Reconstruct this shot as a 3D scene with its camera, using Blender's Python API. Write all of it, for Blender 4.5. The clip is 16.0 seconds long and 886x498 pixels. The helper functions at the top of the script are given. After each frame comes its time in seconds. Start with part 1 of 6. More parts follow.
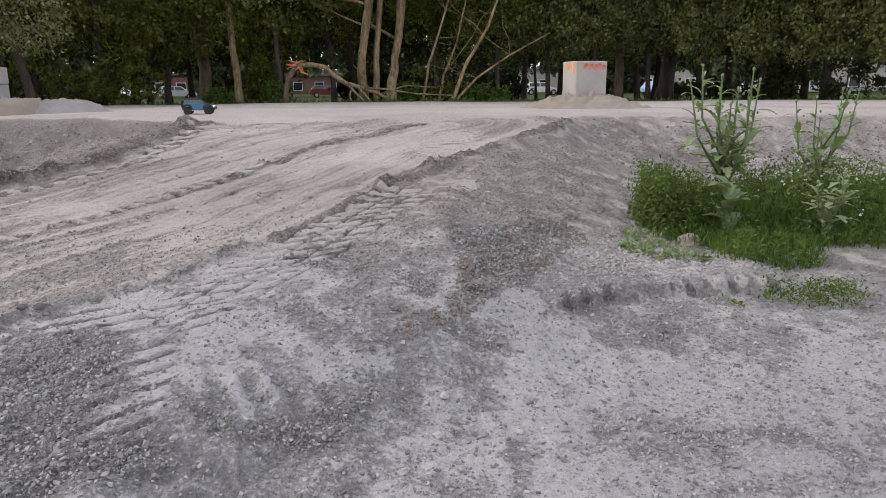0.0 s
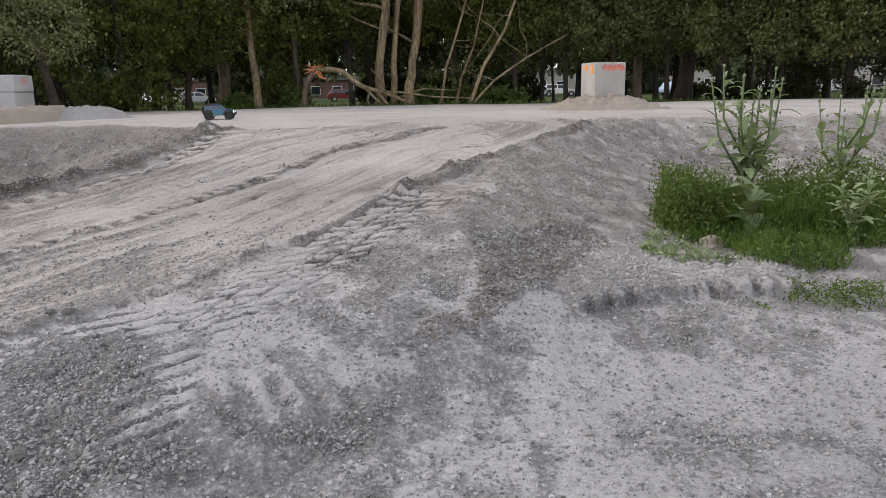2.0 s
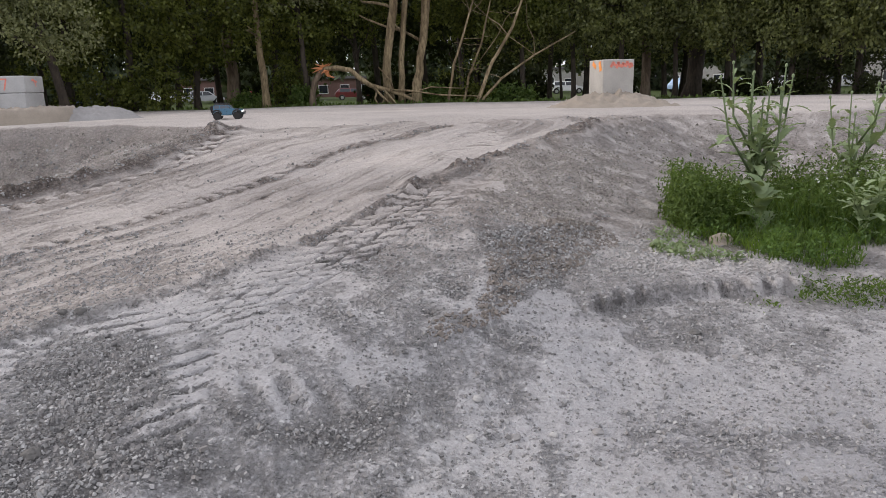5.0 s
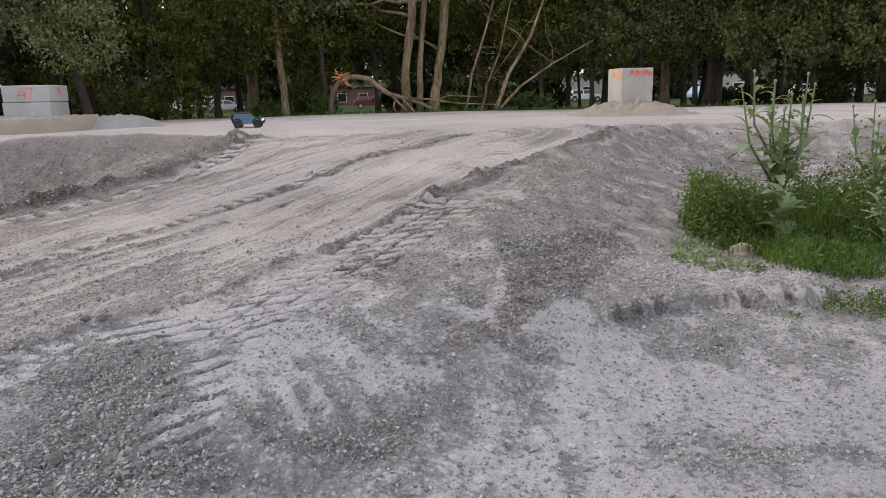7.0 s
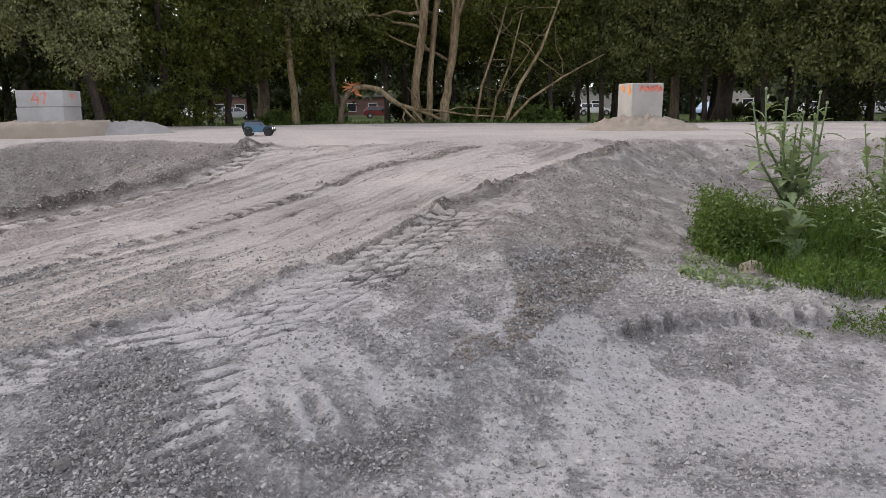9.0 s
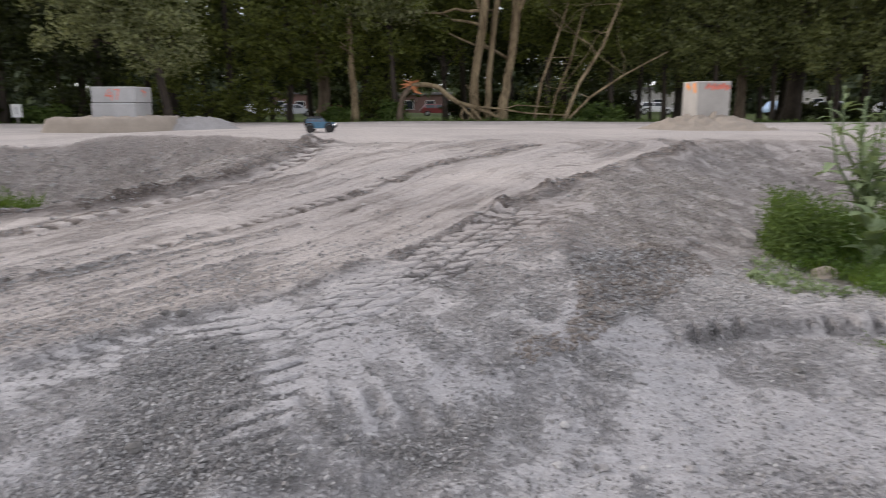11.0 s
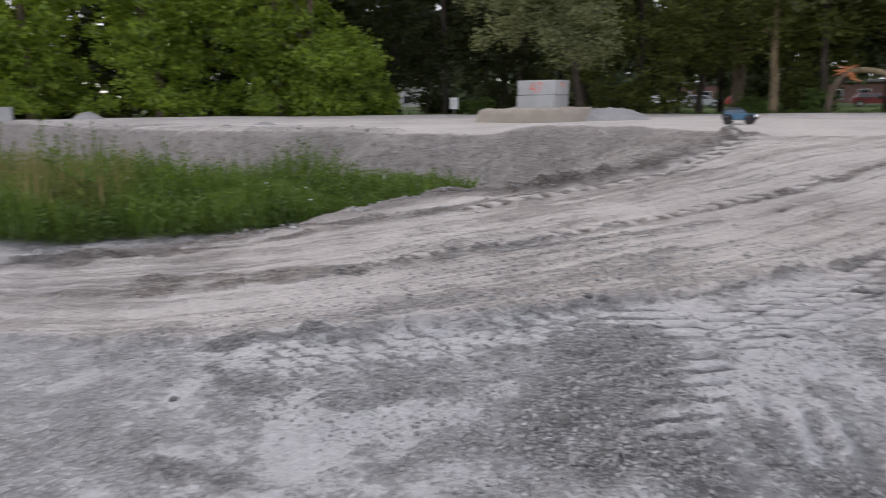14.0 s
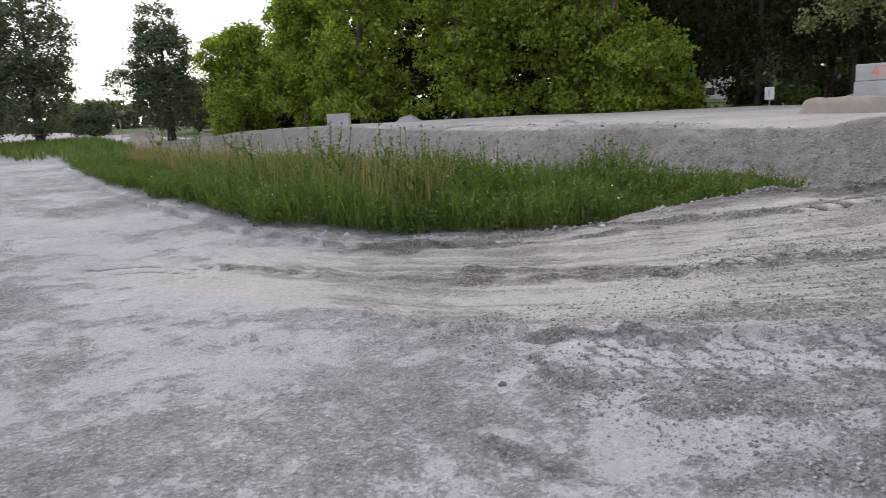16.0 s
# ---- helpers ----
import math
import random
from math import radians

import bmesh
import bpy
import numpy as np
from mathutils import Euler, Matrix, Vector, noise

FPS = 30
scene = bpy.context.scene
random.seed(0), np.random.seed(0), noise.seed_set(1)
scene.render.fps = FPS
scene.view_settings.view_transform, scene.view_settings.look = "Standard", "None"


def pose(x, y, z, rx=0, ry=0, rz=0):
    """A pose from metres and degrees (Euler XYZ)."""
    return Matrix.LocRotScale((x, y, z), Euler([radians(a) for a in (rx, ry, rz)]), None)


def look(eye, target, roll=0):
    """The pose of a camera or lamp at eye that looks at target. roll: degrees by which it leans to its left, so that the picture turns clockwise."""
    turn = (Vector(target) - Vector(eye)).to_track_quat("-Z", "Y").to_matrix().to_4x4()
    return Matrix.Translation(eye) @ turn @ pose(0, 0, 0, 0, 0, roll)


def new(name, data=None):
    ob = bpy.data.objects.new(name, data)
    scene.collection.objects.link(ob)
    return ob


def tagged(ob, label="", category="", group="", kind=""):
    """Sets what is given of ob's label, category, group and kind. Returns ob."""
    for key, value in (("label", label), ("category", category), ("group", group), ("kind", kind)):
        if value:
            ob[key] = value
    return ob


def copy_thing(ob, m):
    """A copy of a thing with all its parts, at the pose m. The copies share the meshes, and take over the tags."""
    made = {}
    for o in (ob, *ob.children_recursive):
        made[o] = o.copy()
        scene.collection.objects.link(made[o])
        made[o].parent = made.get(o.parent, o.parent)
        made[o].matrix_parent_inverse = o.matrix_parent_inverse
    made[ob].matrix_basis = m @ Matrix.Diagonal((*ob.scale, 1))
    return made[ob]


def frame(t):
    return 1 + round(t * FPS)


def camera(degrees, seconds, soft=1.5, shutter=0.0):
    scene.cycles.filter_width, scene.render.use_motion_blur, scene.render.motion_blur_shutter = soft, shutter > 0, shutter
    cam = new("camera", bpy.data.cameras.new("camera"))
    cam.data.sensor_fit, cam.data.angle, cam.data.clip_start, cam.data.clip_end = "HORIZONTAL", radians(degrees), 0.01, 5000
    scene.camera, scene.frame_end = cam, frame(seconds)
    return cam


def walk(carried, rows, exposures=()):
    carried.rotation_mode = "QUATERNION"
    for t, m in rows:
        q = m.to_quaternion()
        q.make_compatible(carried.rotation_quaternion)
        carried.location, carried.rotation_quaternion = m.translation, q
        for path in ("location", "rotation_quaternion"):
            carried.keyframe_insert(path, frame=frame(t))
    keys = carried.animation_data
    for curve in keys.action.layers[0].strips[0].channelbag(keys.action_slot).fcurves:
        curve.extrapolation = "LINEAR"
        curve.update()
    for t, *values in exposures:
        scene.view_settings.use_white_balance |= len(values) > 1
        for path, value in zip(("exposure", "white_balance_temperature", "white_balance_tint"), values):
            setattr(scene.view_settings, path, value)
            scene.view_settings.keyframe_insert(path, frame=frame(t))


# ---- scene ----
# camera and its path
cam = camera(64.6, 16.0, soft=0.62, shutter=0.6)
walk(cam, [
    (0.0, pose(0.126, 0.032, 1.253, 76.84, 0.35, -3.68)),
    (0.5, pose(0.119, 0.026, 1.257, 76.87, 0.52, -3.57)),
    (1.0, pose(0.113, 0.028, 1.261, 77.03, 0.31, -2.87)),
    (1.5, pose(0.110, 0.029, 1.262, 77.14, 0.61, -2.45)),
    (2.0, pose(0.107, 0.029, 1.259, 77.07, 0.98, -2.33)),
    (2.5, pose(0.109, 0.031, 1.260, 77.01, 0.98, -2.30)),
    (3.0, pose(0.111, 0.031, 1.262, 77.14, 0.89, -2.20)),
    (5.5, pose(0.099, 0.026, 1.268, 76.89, 1.59, -1.44)),
    (6.0, pose(0.098, 0.018, 1.271, 77.19, 1.64, -0.85)),
    (6.5, pose(0.096, 0.022, 1.273, 77.55, 1.35, -0.35)),
    (7.0, pose(0.095, 0.026, 1.272, 77.60, 1.37, -0.30)),
    (7.5, pose(0.092, 0.028, 1.272, 77.45, 0.99, -0.20)),
    (8.0, pose(0.086, 0.032, 1.278, 77.85, 0.70, -0.07)),
    (8.5, pose(0.081, 0.027, 1.282, 78.48, 0.52, 0.23)),
    (10.8, pose(0.041, 0.030, 1.272, 78.46, -0.19, 2.94)),
    (11.0, pose(0.033, 0.041, 1.276, 78.34, 0.12, 4.99)),
    (11.5, pose(0.003, 0.050, 1.278, 78.42, 0.17, 9.81)),
    (12.0, pose(-0.028, 0.047, 1.277, 78.51, 0.13, 14.91)),
    (12.5, pose(-0.057, 0.039, 1.275, 78.48, 0.26, 19.34)),
    (13.0, pose(-0.089, 0.025, 1.274, 78.45, 0.48, 23.86)),
    (13.5, pose(-0.131, 0.020, 1.267, 78.15, 0.60, 30.10)),
    (14.0, pose(-0.177, -0.005, 1.270, 77.91, 0.74, 36.32)),
    (14.5, pose(-0.241, -0.049, 1.278, 78.26, 1.30, 45.77)),
    (15.0, pose(-0.271, -0.094, 1.279, 78.48, 2.02, 53.12)),
    (15.5, pose(-0.285, -0.137, 1.291, 78.45, 2.63, 57.08)),
    (16.0, pose(-0.284, -0.167, 1.297, 78.41, 3.05, 59.56)),
], [(0.0, 0.33, 6560, 14), (11.0, 0.30, 6560, 15), (16.0, 0.31, 6250, 14)])

# world, sun, exposure: a bright overcast evening
world = bpy.data.worlds.new("overcast_sky")
scene.world = world
world.use_nodes = True
wn, wl = world.node_tree.nodes, world.node_tree.links
wn.clear()
sky = wn.new("ShaderNodeTexSky")
sky.sky_type, sky.sun_disc = "NISHITA", False
sky.sun_elevation, sky.sun_rotation = radians(27), radians(282)
sky.air_density, sky.dust_density = 1.0, 1.0
hsv = wn.new("ShaderNodeMix")       # thin even cloud over the clear sky
hsv.data_type = "RGBA"
hsv.inputs[0].default_value = 0.82
hsv.inputs[7].default_value = (7.6, 7.8, 8.2, 1)
bg = wn.new("ShaderNodeBackground")
bg.inputs["Strength"].default_value = 0.13
wout = wn.new("ShaderNodeOutputWorld")
wl.new(sky.outputs[0], hsv.inputs[6])
wl.new(hsv.outputs[2], bg.inputs[0])
wl.new(bg.outputs[0], wout.inputs[0])
SUN_DIR = Vector((-1.0, 0.22, 0.52))
sun = new("sun", bpy.data.lights.new("sun", "SUN"))
sun.data.energy, sun.data.angle, sun.data.color = 1.35, radians(18), (1.0, 0.93, 0.84)
sun.matrix_world = look(SUN_DIR * 50, (0, 0, 0))


# ---------------------------------------------------------------- materials
def material(name, rough=0.8, metal=0.0):
    m = bpy.data.materials.new(name)
    m.use_nodes = True
    nt = m.node_tree
    p = nt.nodes["Principled BSDF"]
    p.inputs["Roughness"].default_value, p.inputs["Metallic"].default_value = rough, metal
    return m, nt, p


def nz(nt, scale, detail=4.0, rough=0.55, vec=None):
    n = nt.nodes.new("ShaderNodeTexNoise")
    n.inputs["Scale"].default_value, n.inputs["Detail"].default_value, n.inputs["Roughness"].default_value = scale, detail, rough
    if vec is not None:
        nt.links.new(vec, n.inputs["Vector"])
    return n.outputs["Fac"]


def ramp(nt, fac, stops):
    r = nt.nodes.new("ShaderNodeValToRGB")
    el = r.color_ramp.elements
    while len(el) < len(stops):
        el.new(0.5)
    for e, (pos, col) in zip(el, stops):
        e.position, e.color = pos, (*col, 1)
    nt.links.new(fac, r.inputs[0])
    return r.outputs[0]


def mixc(nt, fac, a, b, kind="MIX"):
    n = nt.nodes.new("ShaderNodeMix")
    n.data_type, n.blend_type = "RGBA", kind
    for sock, v in ((n.inputs[0], fac), (n.inputs[6], a), (n.inputs[7], b)):
        if isinstance(v, (int, float)):
            sock.default_value = v
        elif isinstance(v, tuple):
            sock.default_value = (*v, 1)
        else:
            nt.links.new(v, sock)
    return n.outputs[2]


def calc(nt, op, a, b=0.0, clamp=False):
    n = nt.nodes.new("ShaderNodeMath")
    n.operation, n.use_clamp = op, clamp
    for sock, v in zip(n.inputs, (a, b)):
        if isinstance(v, (int, float)):
            sock.default_value = v
        else:
            nt.links.new(v, sock)
    return n.outputs[0]


def bump(nt, p, height, strength=0.5, dist=0.02):
    b = nt.nodes.new("ShaderNodeBump")
    b.inputs["Strength"].default_value, b.inputs["Distance"].default_value = strength, dist
    nt.links.new(height, b.inputs["Height"])
    nt.links.new(b.outputs[0], p.inputs["Normal"])


def coords(nt):
    return nt.nodes.new("ShaderNodeTexCoord").outputs["Object"]


def attr(nt, name):
    n = nt.nodes.new("ShaderNodeAttribute")
    n.attribute_name = name
    return n.outputs["Fac"]


def plain(name, col, rough=0.6, metal=0.0, var=0.15, scale=20.0, bumpy=0.0):
    """A surface of one colour with dirt and grain at two scales."""
    m, nt, p = material(name, rough, metal)
    v = coords(nt)
    a = nz(nt, scale, 5, 0.6, v)
    b = nz(nt, scale * 0.13, 3, 0.5, v)
    f = calc(nt, "ADD", calc(nt, "MULTIPLY", a, 0.5), calc(nt, "MULTIPLY", b, 0.5))
    lo, hi = tuple(c * (1 - var) for c in col), tuple(min(1, c * (1 + var)) for c in col)
    nt.links.new(ramp(nt, f, [(0.35, lo), (0.65, hi)]), p.inputs["Base Color"])
    if bumpy:
        bump(nt, p, a, bumpy, 0.01)
    return m


def ground_material():
    m, nt, p = material("gravel_ground", 0.95)
    p.inputs["Specular IOR Level"].default_value = 0.15
    v = coords(nt)
    loose, darkened, grass, sand, dust = (attr(nt, k) for k in ("loose", "darkened", "grass", "sand", "dust"))
    calm = attr(nt, "calm")
    big, mid, small, fine = nz(nt, 0.7, 5, 0.6, v), nz(nt, 5, 7, 0.68, v), nz(nt, 24, 5, 0.7, v), nz(nt, 130, 3, 0.7, v)
    vo = nt.nodes.new("ShaderNodeTexVoronoi")
    vo.inputs["Scale"].default_value = 85
    nt.links.new(v, vo.inputs["Vector"])
    vo2 = nt.nodes.new("ShaderNodeTexVoronoi")
    vo2.inputs["Scale"].default_value = 37
    nt.links.new(v, vo2.inputs["Vector"])
    sep, sep2 = nt.nodes.new("ShaderNodeSeparateColor"), nt.nodes.new("ShaderNodeSeparateColor")
    nt.links.new(vo.outputs["Color"], sep.inputs[0])
    nt.links.new(vo2.outputs["Color"], sep2.inputs[0])
    pale = ramp(nt, small, [(0.3, (0.39, 0.382, 0.382)), (0.5, (0.46, 0.452, 0.456)), (0.7, (0.53, 0.525, 0.533))])
    warm = ramp(nt, small, [(0.3, (0.408, 0.372, 0.346)), (0.5, (0.490, 0.450, 0.422)), (0.7, (0.560, 0.519, 0.489))])
    fines = mixc(nt, sand, pale, warm)
    stones = ramp(nt, sep.outputs[0], [(0.0, (0.12, 0.117, 0.115)), (0.5, (0.225, 0.220, 0.216)), (0.85, (0.33, 0.324, 0.318)), (1.0, (0.54, 0.53, 0.52))])
    stones = mixc(nt, 0.55, stones, ramp(nt, sep2.outputs[0], [(0.0, (0.11, 0.106, 0.103)), (0.6, (0.25, 0.242, 0.236)), (0.9, (0.39, 0.38, 0.37)), (1.0, (0.58, 0.57, 0.56))]))
    stones = mixc(nt, sand, stones, mixc(nt, 1.0, stones, (1.16, 1.02, 0.93), "MULTIPLY"))
    speck = ramp(nt, sep.outputs[1], [(0.0, (0.55, 0.54, 0.53)), (0.16, (0.96, 0.96, 0.96)), (0.9, (1.02, 1.02, 1.02)), (1.0, (1.25, 1.25, 1.26))])
    fines = mixc(nt, 0.6, fines, speck, "MULTIPLY")
    # dust lies in blotches, gravel shows between them
    blot = calc(nt, "MULTIPLY", calc(nt, "SUBTRACT", mid, 0.48), calc(nt, "SUBTRACT", 2.6, calc(nt, "MULTIPLY", calm, 1.9)))
    lf = calc(nt, "SUBTRACT", calc(nt, "ADD", loose, blot), dust)
    lf = calc(nt, "ADD", lf, calc(nt, "MULTIPLY", calc(nt, "SUBTRACT", small, 0.5), 0.75))
    lf = calc(nt, "ADD", lf, calc(nt, "MULTIPLY", calc(nt, "SUBTRACT", fine, 0.5), 0.6))
    lf = calc(nt, "ADD", 0.43, calc(nt, "MULTIPLY", calc(nt, "SUBTRACT", lf, 0.545), 1.25), True)
    lf = calc(nt, "MULTIPLY", lf, 0.92)
    col = mixc(nt, lf, fines, stones)
    col = mixc(nt, 1.0, col, ramp(nt, big, [(0.3, (0.86, 0.86, 0.87)), (0.7, (1.08, 1.07, 1.06))]), "MULTIPLY")
    grit = calc(nt, "ADD", 0.42, calc(nt, "MULTIPLY", lf, 0.58), True)
    col = mixc(nt, grit, col, ramp(nt, fine, [(0.3, (0.76, 0.76, 0.76)), (0.7, (1.18, 1.18, 1.18))]), "MULTIPLY")
    # colour about halved by a mask: painted scarp shadow, darker spur foot and patches
    col = mixc(nt, calc(nt, "MULTIPLY", darkened, 0.8), col, mixc(nt, 1.0, col, (0.50, 0.49, 0.49), "MULTIPLY"))
    turf = ramp(nt, mid, [(0.3, (0.03, 0.045, 0.014)), (0.7, (0.075, 0.10, 0.03))])
    col = mixc(nt, grass, col, turf)
    nt.links.new(col, p.inputs["Base Color"])
    h = calc(nt, "ADD", calc(nt, "MULTIPLY", fine, 0.30), calc(nt, "MULTIPLY", calc(nt, "MULTIPLY", small, 0.8), grit))
    h = calc(nt, "ADD", h, calc(nt, "MULTIPLY", mid, 0.5))
    h = calc(nt, "SUBTRACT", h, calc(nt, "MULTIPLY", calc(nt, "MULTIPLY", vo.outputs["Distance"], calc(nt, "ADD", lf, 0.1)), 0.8))
    h = calc(nt, "SUBTRACT", h, calc(nt, "MULTIPLY", calc(nt, "MULTIPLY", vo2.outputs["Distance"], lf), 2.5))
    bump(nt, p, h, 1.0, 0.035)
    return m


def leaf_material(name, dark, light, through_amount=0.35):
    m = bpy.data.materials.new(name)
    m.use_nodes = True
    nt = m.node_tree
    nt.nodes.clear()
    geo = nt.nodes.new("ShaderNodeNewGeometry")
    big = nz(nt, 1.3, 3, 0.6, coords(nt))
    f = calc(nt, "ADD", calc(nt, "MULTIPLY", geo.outputs["Random Per Island"], 0.4), calc(nt, "MULTIPLY", big, 0.6))
    col = ramp(nt, f, [(0.22, dark), (0.70, light), (1.0, tuple(min(1, c * 1.35) for c in light))])
    d, t, g = (nt.nodes.new(k) for k in ("ShaderNodeBsdfDiffuse", "ShaderNodeBsdfTranslucent", "ShaderNodeBsdfGlossy"))
    mix1, mix2 = nt.nodes.new("ShaderNodeMixShader"), nt.nodes.new("ShaderNodeMixShader")
    g.inputs["Roughness"].default_value = 0.45
    g.inputs["Color"].default_value = (0.5, 0.5, 0.5, 1)
    nt.links.new(col, d.inputs[0])
    nt.links.new(mixc(nt, 1.0, col, (1.25, 1.2, 0.6), "MULTIPLY"), t.inputs[0])
    mix1.inputs[0].default_value, mix2.inputs[0].default_value = through_amount, 0.035
    nt.links.new(d.outputs[0], mix1.inputs[1])
    nt.links.new(t.outputs[0], mix1.inputs[2])
    nt.links.new(mix1.outputs[0], mix2.inputs[1])
    nt.links.new(g.outputs[0], mix2.inputs[2])
    out = nt.nodes.new("ShaderNodeOutputMaterial")
    nt.links.new(mix2.outputs[0], out.inputs[0])
    return m


def bark_material(name, lo, hi):
    m, nt, p = material(name, 0.9)
    mp = nt.nodes.new("ShaderNodeMapping")
    mp.inputs["Scale"].default_value = (1, 1, 0.25)
    nt.links.new(coords(nt), mp.inputs["Vector"])
    a, b = nz(nt, 14, 6, 0.7, mp.outputs[0]), nz(nt, 1.7, 4, 0.6, mp.outputs[0])
    c = ramp(nt, a, [(0.3, lo), (0.7, hi)])
    c = mixc(nt, 1.0, c, ramp(nt, b, [(0.32, (0.42, 0.38, 0.33)), (0.62, (1.12, 1.12, 1.12))]), "MULTIPLY")
    nt.links.new(c, p.inputs["Base Color"])
    bump(nt, p, a, 0.8, 0.03)
    return m


def concrete_material(name, col, band=0.0):
    m, nt, p = material(name, 0.9)
    v = coords(nt)
    a, b, c = nz(nt, 3, 6, 0.65, v), nz(nt, 60, 4, 0.6, v), nz(nt, 0.9, 3, 0.5, v)
    f = calc(nt, "ADD", calc(nt, "MULTIPLY", a, 0.6), calc(nt, "MULTIPLY", b, 0.4))
    lo, hi = tuple(x * 0.78 for x in col), tuple(x * 1.12 for x in col)
    cc = ramp(nt, f, [(0.33, lo), (0.66, hi)])
    cc = mixc(nt, 1.0, cc, ramp(nt, c, [(0.3, (0.85, 0.84, 0.82)), (0.7, (1.05, 1.05, 1.05))]), "MULTIPLY")
    nt.links.new(cc, p.inputs["Base Color"])
    bump(nt, p, f, 0.4, 0.01)
    return m


GROUND = ground_material()
CONCRETE = concrete_material("concrete", (0.46, 0.44, 0.41))
CONCRETE_GREY = concrete_material("grey_concrete", (0.42, 0.42, 0.42))
SPRAY_RED = plain("red_spray_paint", (0.72, 0.23, 0.17), 0.6, 0, 0.2, 30)
SPRAY_ORANGE = plain("orange_spray_paint", (0.80, 0.30, 0.08), 0.6, 0, 0.2, 30)
SAND = concrete_material("sandy_soil", (0.31, 0.268, 0.222))
RUBBLE = concrete_material("grey_rubble", (0.30, 0.29, 0.285))
STONE, _nt, _p = material("pebble_stone", 0.9)
_geo = _nt.nodes.new("ShaderNodeNewGeometry")
_nt.links.new(ramp(_nt, _geo.outputs["Random Per Island"], [(0.0, (0.15, 0.148, 0.147)), (0.5, (0.28, 0.275, 0.27)), (0.9, (0.38, 0.375, 0.37)), (1.0, (0.46, 0.455, 0.45))]), _p.inputs["Base Color"])
bump(_nt, _p, nz(_nt, 90, 3, 0.6, coords(_nt)), 0.4, 0.004)
FOOT_STONE = concrete_material("dark_brown_grey_stone", (0.21, 0.185, 0.165))
WARM_STONE, _nt, _p = material("warm_pebble_stone", 0.9)
_geo = _nt.nodes.new("ShaderNodeNewGeometry")
_nt.links.new(ramp(_nt, _geo.outputs["Random Per Island"], [(0.0, (0.15, 0.135, 0.118)), (0.5, (0.29, 0.265, 0.235)), (0.9, (0.40, 0.37, 0.335)), (1.0, (0.52, 0.50, 0.47))]), _p.inputs["Base Color"])
bump(_nt, _p, nz(_nt, 90, 3, 0.6, coords(_nt)), 0.4, 0.004)
DARK_CRUMB = concrete_material("dark_gravel_crumbs", (0.25, 0.24, 0.235))
PALE_CRUMB = concrete_material("pale_gravel_crumbs", (0.38, 0.37, 0.36))
BARK_PALE = bark_material("pale_bark", (0.10, 0.072, 0.04), (0.44, 0.345, 0.205))
BARK_DARK = bark_material("dark_bark", (0.03, 0.024, 0.019), (0.085, 0.066, 0.05))
BARK_BROWN = bark_material("brown_bark", (0.10, 0.075, 0.052), (0.25, 0.19, 0.135))
SPLINTER = plain("splintered_wood", (0.55, 0.22, 0.09), 0.85, 0, 0.35, 40, 0.5)
LEAF_POPLAR = leaf_material("poplar_leaves", (0.026, 0.036, 0.008), (0.150, 0.172, 0.036))
LEAF_OLIVE = leaf_material("olive_leaves", (0.024, 0.032, 0.011), (0.185, 0.205, 0.072))
# darkened below the edge trees' leaves: shade inside the wood is in this colour
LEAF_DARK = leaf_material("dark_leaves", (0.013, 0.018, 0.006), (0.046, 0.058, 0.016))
LEAF_BRIGHT = leaf_material("bright_green_leaves", (0.050, 0.092, 0.012), (0.31, 0.42, 0.055), 0.45)
LEAF_SILVER = leaf_material("silver_willow_leaves", (0.055, 0.066, 0.026), (0.31, 0.33, 0.165))
LEAF_FAR = leaf_material("far_tree_leaves", (0.050, 0.068, 0.044), (0.150, 0.185, 0.115))
WEED = leaf_material("weed_green", (0.026, 0.055, 0.008), (0.130, 0.205, 0.036))
WEED_DARK = leaf_material("dark_weed_green", (0.045, 0.080, 0.018), (0.14, 0.205, 0.055))
WEED_BROAD = leaf_material("mid_green_weeds", (0.035, 0.075, 0.016), (0.12, 0.20, 0.05))
WEED_STRAW = leaf_material("straw_coloured_grass", (0.10, 0.10, 0.04), (0.27, 0.24, 0.12))
THISTLE = leaf_material("thistle_green", (0.095, 0.14, 0.062), (0.28, 0.35, 0.20), 0.25)
PETAL = plain("white_petals", (0.75, 0.75, 0.72), 0.7)


# ---------------------------------------------------------------- the shape of the ground
def polyline_distance(X, Y, pts, reach=None):
    """Distance to a polyline and the length along it of the nearest point, and the side (positive: to its left).
    With reach, points farther than that from the line's bounds are given a great distance."""
    if reach is not None:
        P = np.array(pts)
        (x0, y0), (x1, y1) = P.min(0) - reach, P.max(0) + reach
        sel = (X > x0) & (X < x1) & (Y > y0) & (Y < y1)
        out = [np.full(np.shape(X), 1e3), np.zeros(np.shape(X)), np.ones(np.shape(X))]
        if sel.any():
            for o, v in zip(out, polyline_distance(X[sel], Y[sel], pts)):
                o[sel] = v
        return out
    best = np.full(X.shape, 1e9)
    along, side = np.zeros(X.shape), np.zeros(X.shape)
    run = 0.0
    for (ax, ay), (bx, by) in zip(pts[:-1], pts[1:]):
        dx, dy = bx - ax, by - ay
        n = math.hypot(dx, dy)
        t = np.clip(((X - ax) * dx + (Y - ay) * dy) / n ** 2, 0, 1)
        px, py = X - ax - t * dx, Y - ay - t * dy
        d = np.hypot(px, py)
        near = d < best
        best = np.where(near, d, best)
        along = np.where(near, run + t * n, along)
        side = np.where(near, dx * (Y - ay) - dy * (X - ax), side)
        run += n
    return best, along, np.sign(side)


